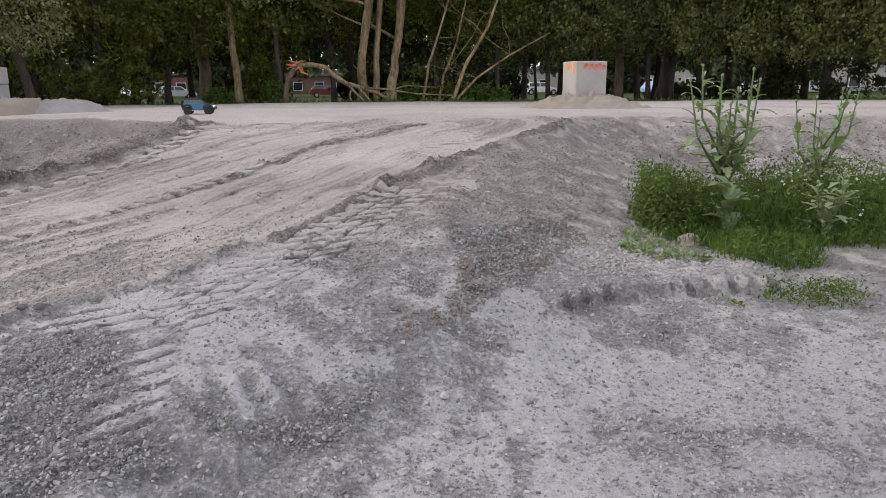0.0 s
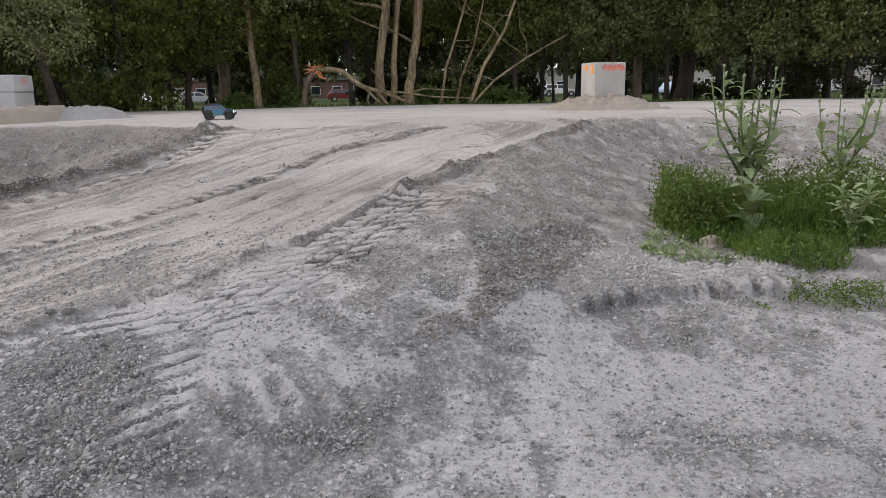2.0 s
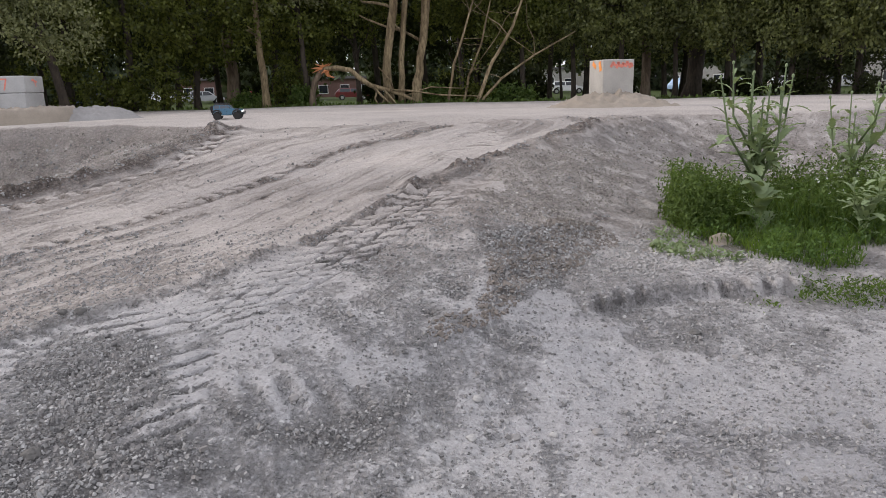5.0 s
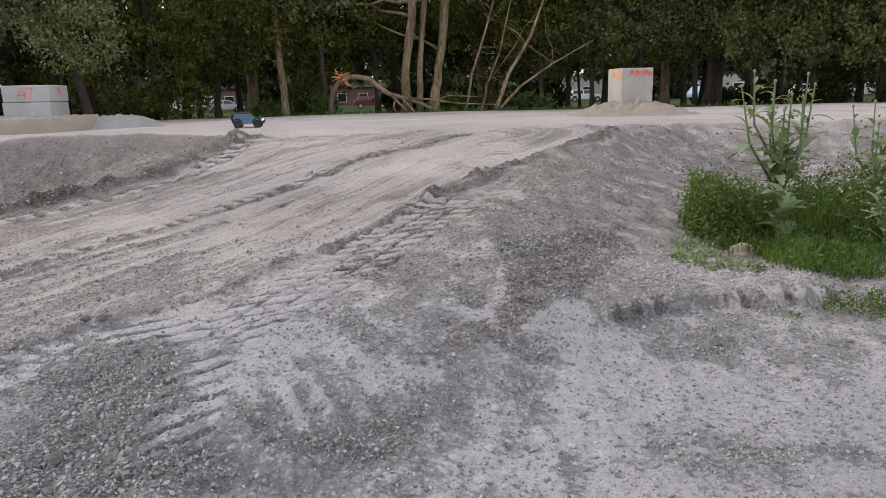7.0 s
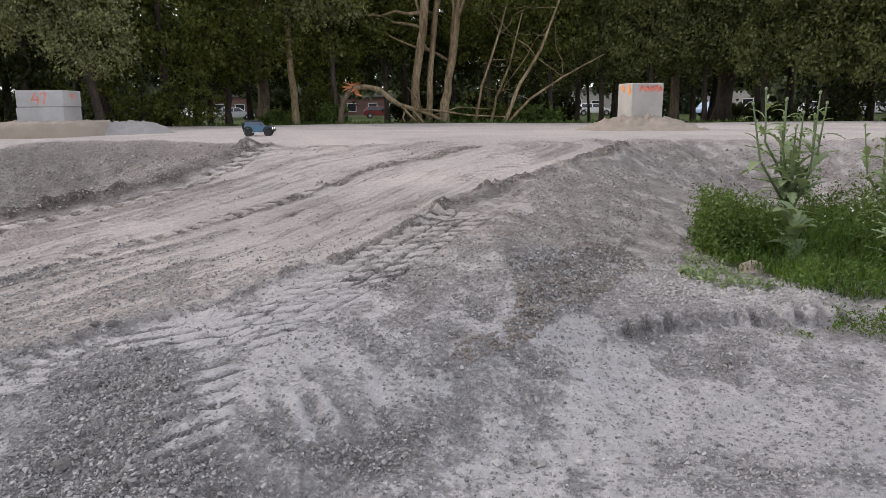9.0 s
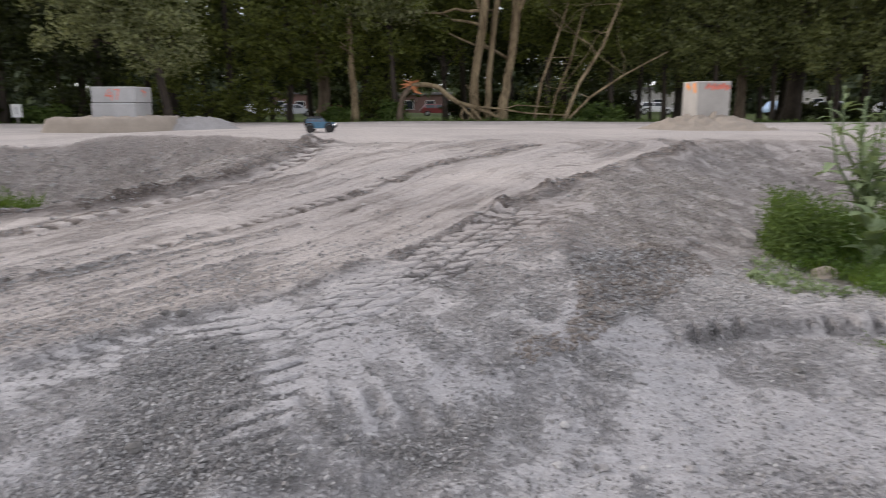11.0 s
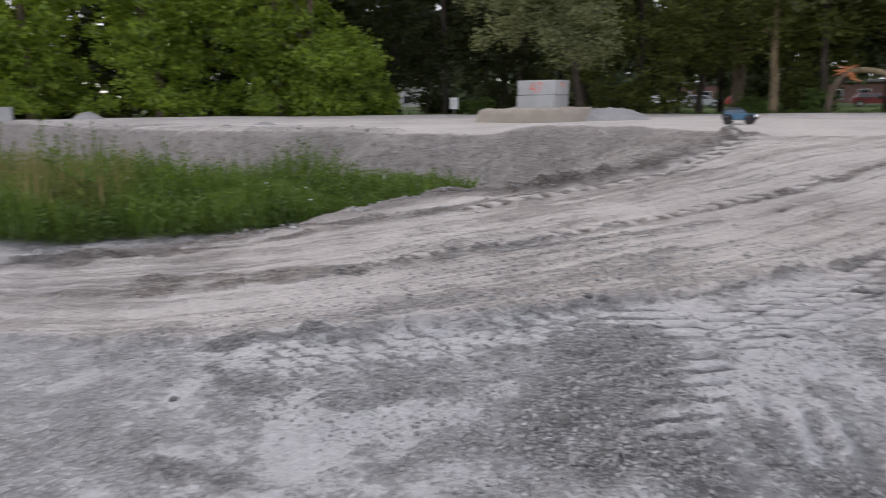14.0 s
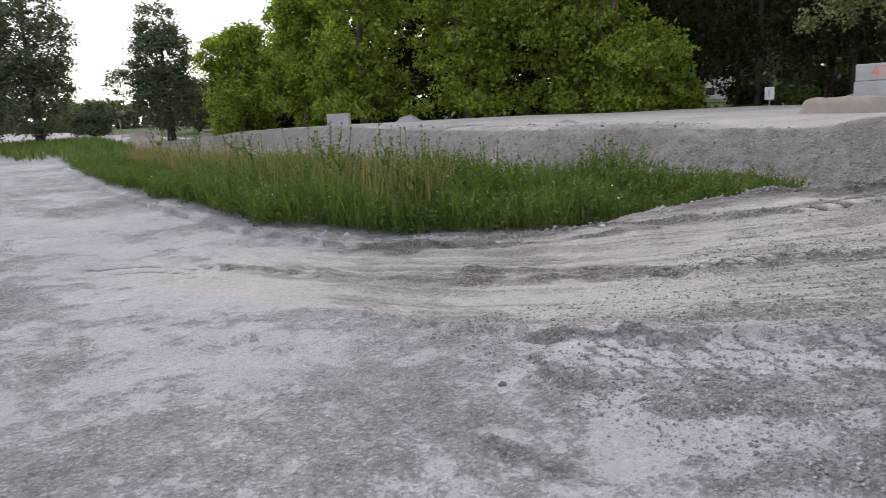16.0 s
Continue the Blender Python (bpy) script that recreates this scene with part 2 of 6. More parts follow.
def inside(X, Y, pts):
    """Distance to the edge of a polygon, positive inside it."""
    d, _, _ = polyline_distance(X, Y, pts + pts[:1])
    c = np.zeros(X.shape, bool)
    for (ax, ay), (bx, by) in zip(pts, pts[1:] + pts[:1]):
        if ay != by:
            c ^= ((ay > Y) != (by > Y)) & (X < (bx - ax) * (Y - ay) / (by - ay) + ax)
    return np.where(c, d, -d)


_rng = np.random.default_rng(7)
_LAT = _rng.random((256, 256))


def vnoise(X, Y, scale, ox=0.0):
    """Smooth noise between -1 and 1; scale is its cell in metres."""
    u, v = X / scale + 37.3 + ox, Y / scale + 91.7 - ox
    i, j = np.floor(u).astype(int), np.floor(v).astype(int)
    a, b = u - i, v - j
    a, b = a * a * (3 - 2 * a), b * b * (3 - 2 * b)
    g = lambda p, q: _LAT[p % 256, q % 256]
    return 2 * ((g(i, j) * (1 - a) + g(i + 1, j) * a) * (1 - b) + (g(i, j + 1) * (1 - a) + g(i + 1, j + 1) * a) * b) - 1


def fbm(X, Y, scale, octaves=4, ox=0.0):
    z = np.zeros(np.shape(X))
    for k in range(octaves):
        z = z + vnoise(X, Y, scale / 2 ** k, ox + 11.1 * k) / 2 ** k
    return z


def smax(a, b, k):
    return 0.5 * (a + b + np.sqrt((a - b) ** 2 + k * k))


def smin(a, b, k):
    return 0.5 * (a + b - np.sqrt((a - b) ** 2 + k * k))


def step(a, b, x):
    t = np.clip((x - a) / (b - a), 0, 1)
    return t * t * (3 - 2 * t)


PIT_LEFT = [(-2.5, 9.45), (-2.7, 8.4), (-3.0, 7.5), (-3.45, 6.95), (-4.1, 6.6), (-5.0, 6.4), (-5.3, 5.7), (-5.7, 4.6), (-6.3, 3.7), (-7.0, 2.9), (-9.0, 2.2),
            (-12, 1.8), (-18, 1.2), (-60, 0.2), (-60, 8.8), (-34, 9.0), (-24, 9.1), (-16, 8.6), (-12, 8.5), (-8, 9.2), (-5.6, 9.9), (-3.8, 9.9)]
LOW_RIGHT = [(-0.9, 2.3), (-0.3, 2.95), (0.2, 3.35), (0.40, 3.8), (0.45, 4.5), (0.6, 5.4), (0.85, 6.3), (1.2, 7.0), (1.75, 7.75), (2.5, 8.9), (3.3, 9.6), (4.5, 9.8), (9, 9.6), (30, 9.4), (30, -8), (-0.9, -8)]
WEEDS_LEFT = [(-5.15, 7.2), (-5.2, 6.7), (-5.35, 5.7), (-5.75, 4.6), (-6.35, 3.7), (-7.0, 2.9), (-8.9, 2.2), (-12, 1.8), (-18, 1.2), (-32, 0.8), (-32, 3.2), (-18, 4.4), (-12, 5.2), (-8.4, 6.6), (-6.6, 7.7), (-5.6, 7.9)]
WEEDS_RIGHT = [(2.28, 6.5), (2.15, 5.9), (2.12, 5.3), (2.2, 4.75), (2.42, 4.4), (2.8, 4.5), (3.4, 4.75), (5.5, 5.0), (8, 5.2), (8, 7.6), (4.6, 7.5), (3.2, 7.3)]
MID_RIDGE = [(-7.3, 1.25), (-5.93, 2.0), (-4.7, 2.95), (-4.2, 3.35), (-3.7, 3.8), (-2.9, 4.6), (-2.08, 5.45), (-1.28, 6.6), (-0.75, 7.6), (-0.1, 8.25), (0.4, 8.9)]
RAMP_EDGE = [(-4.6, 1.7), (-3.6, 2.23), (-2.79, 2.76), (-2.07, 3.32), (-1.43, 3.72), (-1.11, 3.98), (-0.87, 4.33), (-0.6, 4.6), (-0.3, 5.1), (0.04, 5.73), (0.28, 5.94)]
SPUR_CREST = [(0.04, 5.73), (0.28, 5.94), (0.73, 6.57), (1.12, 7.12), (1.65, 7.75), (2.2, 8.6)]
BERM = [(-4.9, 6.35), (-4.05, 6.5), (-3.41, 6.88), (-3.0, 7.6), (-2.75, 8.4), (-2.6, 9.2)]
MID_LINE = [(-3.5, 3.88), (-2.87, 4.4), (-2.37, 4.8), (-1.86, 5.22), (-1.5, 5.55), (-1.2, 5.95)]
BANK_END = [(-2.55, 9.3), (-3.2, 9.65), (-4.2, 9.85), (-5.8, 10.0)]
LEFT_RIDGE = [(-6.9, 2.5), (-5.75, 3.7), (-5.16, 4.34), (-4.43, 5.1), (-3.9, 5.62), (-3.5, 6.1), (-3.1, 6.57), (-2.66, 7.12), (-2.46, 8.4), (-2.3, 9.4)]


def lug_wave(phase, gap=0.30):
    """1 on a flat lug and -1 in the narrow gap between two lugs."""
    f = phase - np.floor(phase)
    return 2 * step(0, 0.10, f) * step(1 - gap + 0.10, 1 - gap, f) - 1


_bars = {}


def track_bars(X, Y):
    """For each crawler print its depth over the plan and its bars, 1 on a bar and -1 in a groove (kept for the points last asked for)."""
    if _bars.get("of") is not X:
        _bars["of"], _bars["list"] = X, list(make_bars(X, Y))
    return _bars["list"]


def make_bars(X, Y):
    wob, worn = fbm(X, Y, 0.4, 3, 6), np.clip(0.75 + 0.6 * fbm(X, Y, 0.45, 3, 12), 0.05, 1.1)
    for ax, ay, bx, by, w, pitch, depth, lean, columns in TRACKS:
        n = math.hypot(bx - ax, by - ay)
        ux, uy = (bx - ax) / n, (by - ay) / n
        u, v = (X - ax) * ux + (Y - ay) * uy, (X - ax) * -uy + (Y - ay) * ux
        v = v + 0.03 * wob
        m = step(0, 0.15, u) * step(n, n - 0.2, u) * step(w * 0.55, w * 0.45, np.abs(v))
        cell = np.floor((v / w + 0.5) * columns)
        bars = lug_wave((u + lean * v + 0.022 * wob) / pitch + 0.37 * cell)
        seam = np.abs((v / w + 0.5) * columns - np.round((v / w + 0.5) * columns)) * w / columns
        bars = np.minimum(bars, np.where(columns > 1, step(0.004, 0.022, seam) * 1.5 - 0.5, 1))
        yield m * depth * worn, bars
    for line, off, w, pitch, depth in LUG_LINES:
        d, s, side = polyline_distance(X, Y, line, 0.6)
        v = d * side - off + 0.02 * wob
        m = step(-4.3, -3.4, X) * step(w * 0.62, w * 0.45, np.abs(v)) * np.clip(0.75 + 0.8 * fbm(X, Y, 0.7, 2, 71), 0.1, 1)
        yield m * depth, lug_wave((s + 0.5 * v + 0.02 * wob) / pitch, 0.45)


def fan_bars(X, Y):
    """Short pale grooves that fan out below the ramp's foot: where they lie, and their wave."""
    m = step(-0.88, -0.74, X) * step(-0.04, -0.2, X) * np.exp(-((Y - 2.70 - 0.02 * (X + 0.5)) / 0.10) ** 2)
    return m, np.clip(1.9 * np.sin(2 * np.pi * (X + 0.55 * (Y - 2.7)) / 0.145 + 0.9 * fbm(X, Y, 0.3, 2, 9)), -1, 1)


def ramp_place(X, Y):
    """How far a point lies on the driven ramp, and its distance across it."""
    d, s, side = polyline_distance(X, Y, MID_RIDGE)
    on = step(-0.2, 0.2, -inside(X, Y, LOW_RIGHT)) * step(-0.1, 0.2, -inside(X, Y, PIT_LEFT)) * step(11.5, 9.0, Y) * step(-9, -6, X)
    e, _, eside = polyline_distance(X, Y, RAMP_EDGE)
    return on * np.where(Y > 6, 1, step(-0.1, 0.15, e * eside)), d * side, s


def ground_height(X, Y, fine=True):
    X, Y = np.asarray(X, float), np.asarray(Y, float)
    back = step(7.2, 9.2, Y)
    xe = X * (1 - back) + np.maximum(X, -3) * back
    xe = np.minimum(xe, 2.5)
    slope = -0.187 + 0.053 * xe + 0.112 * (Y + 2.4 * step(-6, -13, X) * step(5.5, 7, Y))
    plateau = 0.84 - 0.05 * step(-3, -9, X) - 0.011 * np.clip(Y - 11, 0, 20) - 1.15 * step(26, 65, np.hypot(X, Y)) * step(3, 9, Y) + 0.03 * fbm(X, Y, 4.0, 2, 3)
    top = smin(slope, plateau, 0.10)
    low = np.clip(-0.16 + 0.08 * (Y - 2), -0.25, 0.06) * (1 - step(-1, -3, X)) - 0.12 * step(-1, -3, X)
    low = low + 0.02 * fbm(X, Y, 1.7, 3, 5)
    z = smax(top, low, 0.06)
    near_road = step(-5.4, -3.5, X) * step(10.2, 9.0, Y)
    z = z + 0.12 * np.exp(-(polyline_distance(X, Y, BANK_END)[0] / 0.42) ** 2)
    for pit, s, floor in ((PIT_LEFT, 0.72, (low + 0.06) * (1 - near_road) + (slope - 0.04) * near_road), (LOW_RIGHT, 0.36 + 0.25 * step(6.8, 8.4, Y), low)):
        d = inside(X, Y, pit) + 0.03 * fbm(X, Y, 0.9, 3, 9)
        z = np.where(d > -0.3, smax(z - s * smax(d, 0, 0.08), floor, 0.05), z)
    if not fine:
        return z
    # ridges pushed up between the wheel tracks
    for line, h, w, k in ((MID_RIDGE, 0.024, 0.085, 1), (LEFT_RIDGE, 0.018, 0.08, 3), (BERM, 0.12, 0.13, 4), (SPUR_CREST, 0.045, 0.13, 5)):
        d, s, side = polyline_distance(X, Y, line, 1.2)
        d = d + 0.03 * fbm(X, Y, 0.35, 3, k)
        rough = 0.60 + (0.35 if k == 4 else 0.85) * fbm(X, Y, 0.15, 3, k + 4)
        h = h * (0.4 + 0.6 * step(-4.6, -3.2, X))
        z = z + h * np.clip(rough, 0, 1.6) * np.exp(-(d / w) ** 2) - 0.35 * h * np.exp(-((d - 2.2 * w) / w) ** 2)
    d, s, side = polyline_distance(X, Y, RAMP_EDGE, 1.5)
    sd = d * side + 0.05 * fbm(X, Y, 0.4, 3, 2)
    z = z + 0.045 * step(-0.05, 0.05, sd) * step(0.6, 0.05, sd) * step(1.2, 0.4, d) + 0.03 * np.clip(fbm(X, Y, 0.13, 3, 7), 0, 1) * np.exp(-(d / 0.09) ** 2)
    # the mound at the end of the bank
    d = np.hypot((X + 2.62) / 0.9, (Y - 9.15) / 0.7)
    z = z + 0.075 * np.exp(-(d / 0.45) ** 2)
    # long wheel grooves down the ramp
    on_ramp, sd, s = ramp_place(X, Y)
    z = z + on_ramp * 0.006 * np.sin(sd * 23 + 1.5 * fbm(X, Y, 1.5, 2, 8)) * (0.4 + 0.6 * vnoise(sd * 2.2, s * 0.25, 1.0, 2))
    z = z + on_ramp * 0.006 * vnoise(sd * 34, s * 0.5, 1.0, 29) + on_ramp * 0.007 * vnoise(sd * 16, s * 0.6, 1.0, 4) + on_ramp * 0.006 * vnoise(sd * 5, s * 0.3, 1.0, 6)
    z = z - on_ramp * 0.02 * np.exp(-((sd + 0.55) / 0.16) ** 2) - on_ramp * 0.015 * np.exp(-((sd - 0.55) / 0.2) ** 2)
    # prints of crawler tracks: bars across a band
    for band, bars in track_bars(X, Y):
        z = z + band * (bars * 0.5 - 0.2)
    # short grooves fanning out below the ramp's foot
    m, wave = fan_bars(X, Y)
    z = z + m * 0.011 * (wave - 0.3)
    # a low step with notches pressed into it
    d = Y - (np.interp(X, [0.85, 1.28, 1.66, 2.4], [3.60, 3.80, 3.92, 4.05]) + 0.04 * fbm(X, Y, 0.7, 2, 21))
    m = step(0.85, 1.1, X) * step(2.7, 2.35, X)
    notch = 0.045 * lug_wave(X / 0.135 + 0.25 * fbm(X, Y, 0.5, 2, 3), 0.45) * np.clip(0.8 + 0.8 * fbm(X, Y, 0.35, 2, 33), 0.2, 1.2)
    z = z + m * (0.075 * step(0.0, 0.06, d + notch) * step(0.9, 0.2, d))
    # swept arcs of tyre marks on the low ground
    rr = np.hypot(X - 0.4, Y - 5.2)
    m = step(1.35, 1.6, rr) * step(2.6, 2.2, rr) * step(-0.1, 0.5, X)
    z = z + m * 0.012 * np.sin(rr * 38 + 2 * fbm(X, Y, 0.8, 2, 14)) * np.clip(fbm(X, Y, 0.7, 2, 17) + 0.3, 0, 1)
    # small roughness everywhere, lumps where the gravel is loose
    lo = loose_shade_mask(X, Y)
    near = step(-22, -8, X) * step(16, 9, Y)
    z = z + near * (0.006 + 0.021 * lo) * fbm(X, Y, 0.28, 4, 15) + 0.012 * near * fbm(X, Y, 0.9, 2, 30)
    return z + near * lo * (0.020 * np.maximum(0, vnoise(X, Y, 0.050, 40)) + 0.010 * vnoise(X, Y, 0.11, 44))


TRACKS = [(-1.08, 3.2, 0.32, 5.75, 0.48, 0.15, 0.034, 1.0, 3), (-0.93, 2.30, -1.06, 3.2, 0.28, 0.135, 0.034, 0.5, 1), (-3.1, 2.2, -1.5, 3.35, 0.56, 0.15, 0.012, 0.7, 4),
          (0.45, 6.6, 0.95, 8.6, 0.5, 0.12, 0.014, 0.3, 1), (-1.62, 3.62, -1.0, 3.1, 0.34, 0.14, 0.026, -0.6, 1), (-8.1, 0.2, -7.0, 1.2, 0.4, 0.15, 0.03, 0.3, 1)]
LUG_LINES = [(LEFT_RIDGE, 0.02, 0.19, 0.20, 0.054), (MID_RIDGE, 0.04, 0.17, 0.15, 0.038)]


LOOSE_SPOTS = [([(-1.8, 3.0), (-1.64, 3.3), (-1.36, 3.5), (-1.05, 3.2), (-0.9, 2.95), (-0.78, 2.72), (-0.8, 2.5), (-0.62, 2.45), (-0.6, 2.3), (-0.75, 2.05), (-1.2, 1.9), (-1.5, 2.05), (-1.62, 2.4), (-1.68, 2.7)], 0.85, 0.16),
               ([(-0.8, 2.62), (-0.49, 2.58), (-0.14, 2.68), (0.0, 2.9), (0.08, 2.75), (0.0, 2.5), (-0.12, 2.4), (-0.37, 2.38), (-0.6, 2.36)], 0.80, 0.07),
               ([(-0.5, 4.01), (-0.3, 4.3), (0.1, 4.5), (0.5, 4.5), (0.5, 3.9), (0.34, 3.46), (0.0, 3.15), (-0.2, 3.3), (-0.38, 3.66)], 0.40, 0.10),
               ([(0.48, 4.46), (1.0, 5.0), (1.62, 5.71), (1.26, 4.77), (0.82, 3.92), (0.57, 3.53), (0.35, 3.28), (0.1, 3.08), (-0.1, 2.9), (0.02, 3.12), (0.36, 3.46), (0.52, 3.91)], 1.15, 0.06),
               ([(0.45, 4.5), (0.99, 6.7), (1.72, 7.56), (1.77, 6.3), (1.5, 5.5)], 0.34, 0.15), ([(0.0, 2.75), (0.5, 2.8), (1.0, 2.55), (0.6, 2.2), (-0.1, 2.2)], 0.46, 0.25)]
# dark gravel streaks, and painted shadow lines of the scarp, step and ruts
DARK_STREAKS = [([(-6.46, 2.85), (-6.1, 3.72), (-5.45, 4.6), (-4.43, 5.25), (-3.86, 5.8), (-3.5, 6.4)], 0.24, 0.8), ([(-3.77, 1.90), (-3.34, 2.37), (-2.8, 2.74)], 0.06, 0.7), ([(-3.2, 2.05), (-2.95, 1.97), (-2.6, 1.97)], 0.12, 0.62), ([(-3.05, 1.24), (-2.7, 1.32), (-2.24, 1.40)], 0.07, 0.75), ([(-5.2, 2.95), (-4.6, 3.35), (-4.2, 3.55), (-3.75, 3.79)], 0.17, 0.95), ([(-6.7, 1.8), (-5.9, 2.2), (-5.0, 2.85)], 0.07, 0.6),
                ([(0.34, 3.25), (0.5, 3.21), (0.7, 3.22), (0.95, 3.27)], 0.045, 0.62), ([(0.55, 3.3), (0.68, 3.36), (1.1, 3.42), (1.45, 3.38)], 0.05, 0.7), ([(0.08, 2.96), (0.23, 2.86), (0.4, 2.81)], 0.05, 0.6), ([(-2.45, 2.02), (-2.1, 2.2), (-1.7, 2.6)], 0.10, 0.55),
                ([(-0.52, 4.19), (-0.29, 3.96), (-0.08, 3.65), (0.1, 3.32)], 0.055, 0.9), ([(0.02, 4.03), (0.15, 3.77), (0.26, 3.52)], 0.05, 0.75), ([(-0.41, 3.55), (-0.33, 3.3), (-0.51, 3.13)], 0.03, 0.5), ([(0.95, 3.67), (1.28, 3.86), (1.66, 4.0), (2.4, 4.15)], 0.05, 0.30),
                ([(-3.95, 6.45), (-3.5, 6.7), (-3.3, 7.2), (-3.12, 7.8), (-2.85, 8.55), (-2.55, 9.0)], 0.2, 1.3), ([(-0.14, 5.36), (0.12, 5.64)], 0.05, 0.8)]
DUSTY = [([(-1.1, 3.55), (-0.87, 4.2), (-0.45, 4.7), (-0.55, 4.1), (-0.46, 3.6), (-0.25, 3.25), (-0.05, 3.02), (-0.2, 2.8), (-0.55, 2.85), (-0.86, 2.98), (-0.95, 3.2)], 0.28), ([(0.68, 3.24), (1.21, 3.18), (1.79, 3.26), (2.6, 3.55), (3.4, 3.2), (2.06, 2.6), (1.56, 2.7), (1.11, 2.85)], 0.55),
         ([(-6.0, 0.2), (-4.92, 0.97), (-4.02, 0.95), (-3.44, 0.43), (-4.11, -0.2)], 0.22), ([(-2.34, 1.94), (-1.81, 2.4), (-1.69, 2.21), (-2.11, 1.6)], 0.5), ([(-2.63, 2.87), (-1.97, 3.14), (-2.13, 2.7), (-2.84, 2.33)], 0.5),
         ([(-12, 1.2), (-6.5, 2.2), (-5.0, 1.6), (-6, -0.5), (-14, -1)], 0.16), ([(-0.3, 0.5), (-0.1, 2.2), (0.7, 2.95), (2, 3.3), (4.5, 3.4), (4.5, 0.5)], 0.3), ([(0.5, 3.95), (1.3, 3.75), (1.0, 3.4), (0.4, 3.4)], 0.35)]


def dust_mask(X, Y):
    m = np.zeros(np.shape(X))
    for poly, a in DUSTY:
        m = np.maximum(m, a * step(-0.2, 0.25, inside(X, Y, poly) + 0.22 * fbm(X, Y, 0.6, 3, 90)))
    # no dust in the track grooves, so their painted shade stays dark
    for band, bars in track_bars(X, Y):
        m = m * (1 - np.clip(30 * band * (bars < 0), 0, 1))
    return m


def loose_shade_mask(X, Y):
    """1 where the gravel lies loose and dark, also where shade is painted in; 0 where it is pressed to pale dust."""
    f = fbm(X, Y, 0.8, 4, 50)
    m = np.zeros(np.shape(X))
    dr = inside(X, Y, LOW_RIGHT)
    m = np.maximum(m, 0.30 * step(-0.05, 0.12, dr) * step(1.3, 0.7, dr) * step(3.9, 4.6, Y))       # the spur's flank
    m = np.maximum(m, 0.36 * step(5.2, 6.8, Y) * step(0.05, 0.3, dr))
    dl = inside(X, Y, PIT_LEFT)
    m = np.maximum(m, 0.58 * step(-0.12, 0.02, dl))
    crumble, edge = np.clip(0.9 + 0.5 * fbm(X, Y, 0.22, 3, 53), 0.3, 1.3), 0.035 * fbm(X, Y, 0.3, 3, 51)
    # crumbled ridges; on berm and ramp edge this also paints their thin shadow
    for line, w, a in ((MID_RIDGE, 0.15, 0.85), (MID_LINE, 0.055, 0.6), (RAMP_EDGE[3:], 0.05, 0.55), (SPUR_CREST, 0.15, 0.95), (LEFT_RIDGE, 0.15, 0.80), (BERM, 0.24, 1.1)):
        d, s, side = polyline_distance(X, Y, line, 0.8)
        m = np.maximum(m, a * crumble * step(w, w * 0.4, d + edge))
    for poly, a, soft in LOOSE_SPOTS:
        m = np.maximum(m, a * step(-soft, soft, inside(X, Y, poly) + 0.09 * f))
    ragged = 0.08 * fbm(X, Y, 0.3, 3, 52)
    for line, w, a in DARK_STREAKS:
        d, s, side = polyline_distance(X, Y, line, 0.6)
        m = np.maximum(m, a * step(w, w * 0.2, d + ragged))
    on, sd, s = ramp_place(X, Y)
    m = np.maximum(m, 0.28 + 0.18 * f - 0.04 * on + 0.14 * step(3.8, 3.2, Y) * step(-2.2, -1.2, X) * step(1.2, 0.2, X) + 0.16 * fbm(X, Y, 1.6, 3, 57) * step(-2.8, -4.0, X) * step(3.4, 2.4, Y))
    # pale pressed lugs; the gaps between them are darkened as painted shade
    for band, bars in track_bars(X, Y):
        m = m + 20 * band * np.where(bars > 0, -1.0, 0.8) * np.abs(bars)
    fan, wave = fan_bars(X, Y)
    m = m - (0.12 + 0.18 * wave) * fan
    m = m + on * (0.11 * vnoise(sd * 7, s * 0.3, 1.0, 3) + 0.15 * vnoise(sd * 21, s * 0.4, 1.0, 9) + 0.20 * vnoise(sd * 44, s * 0.5, 1.0, 19))
    dust = step(9.3, 10.6, Y) * step(-0.05, 0.1, -np.maximum(dl, dr))
    return np.clip(m * (1 - 0.75 * dust), 0, 1)


def axis_steps(fine_from, fine_to, d, far_from, far_to, growth=1.11, growth_back=1.11, finest=(0, 0)):
    mid = []
    x = fine_from
    while x < fine_to:
        mid.append(x)
        x += d / 2 if finest[0] <= x < finest[1] else d
    right, left, s = [], [], d
    x = fine_to
    while x < far_to:
        right.append(x)
        s *= growth
        x += s
    s, x = d, fine_from
    while x > far_from:
        s *= growth_back
        x -= s
        left.append(x)
    return np.array(left[::-1] + mid + right + [far_to])


def grid_mesh(name, X, Y, Z):
    ny, nx = X.shape
    me = bpy.data.meshes.new(name)
    co = np.stack([X, Y, Z], -1).reshape(-1, 3)
    i = np.arange((ny - 1) * (nx - 1))
    r, c = i // (nx - 1), i % (nx - 1)
    a = r * nx + c
    quads = np.stack([a, a + 1, a + nx + 1, a + nx], 1)
    me.vertices.add(len(co))
    me.vertices.foreach_set("co", co.ravel())
    me.loops.add(quads.size)
    me.loops.foreach_set("vertex_index", quads.ravel())
    me.polygons.add(len(quads))
    me.polygons.foreach_set("loop_start", np.arange(0, quads.size, 4))
    me.polygons.foreach_set("use_smooth", np.ones(len(quads), bool))
    me.update(calc_edges=True)
    return me


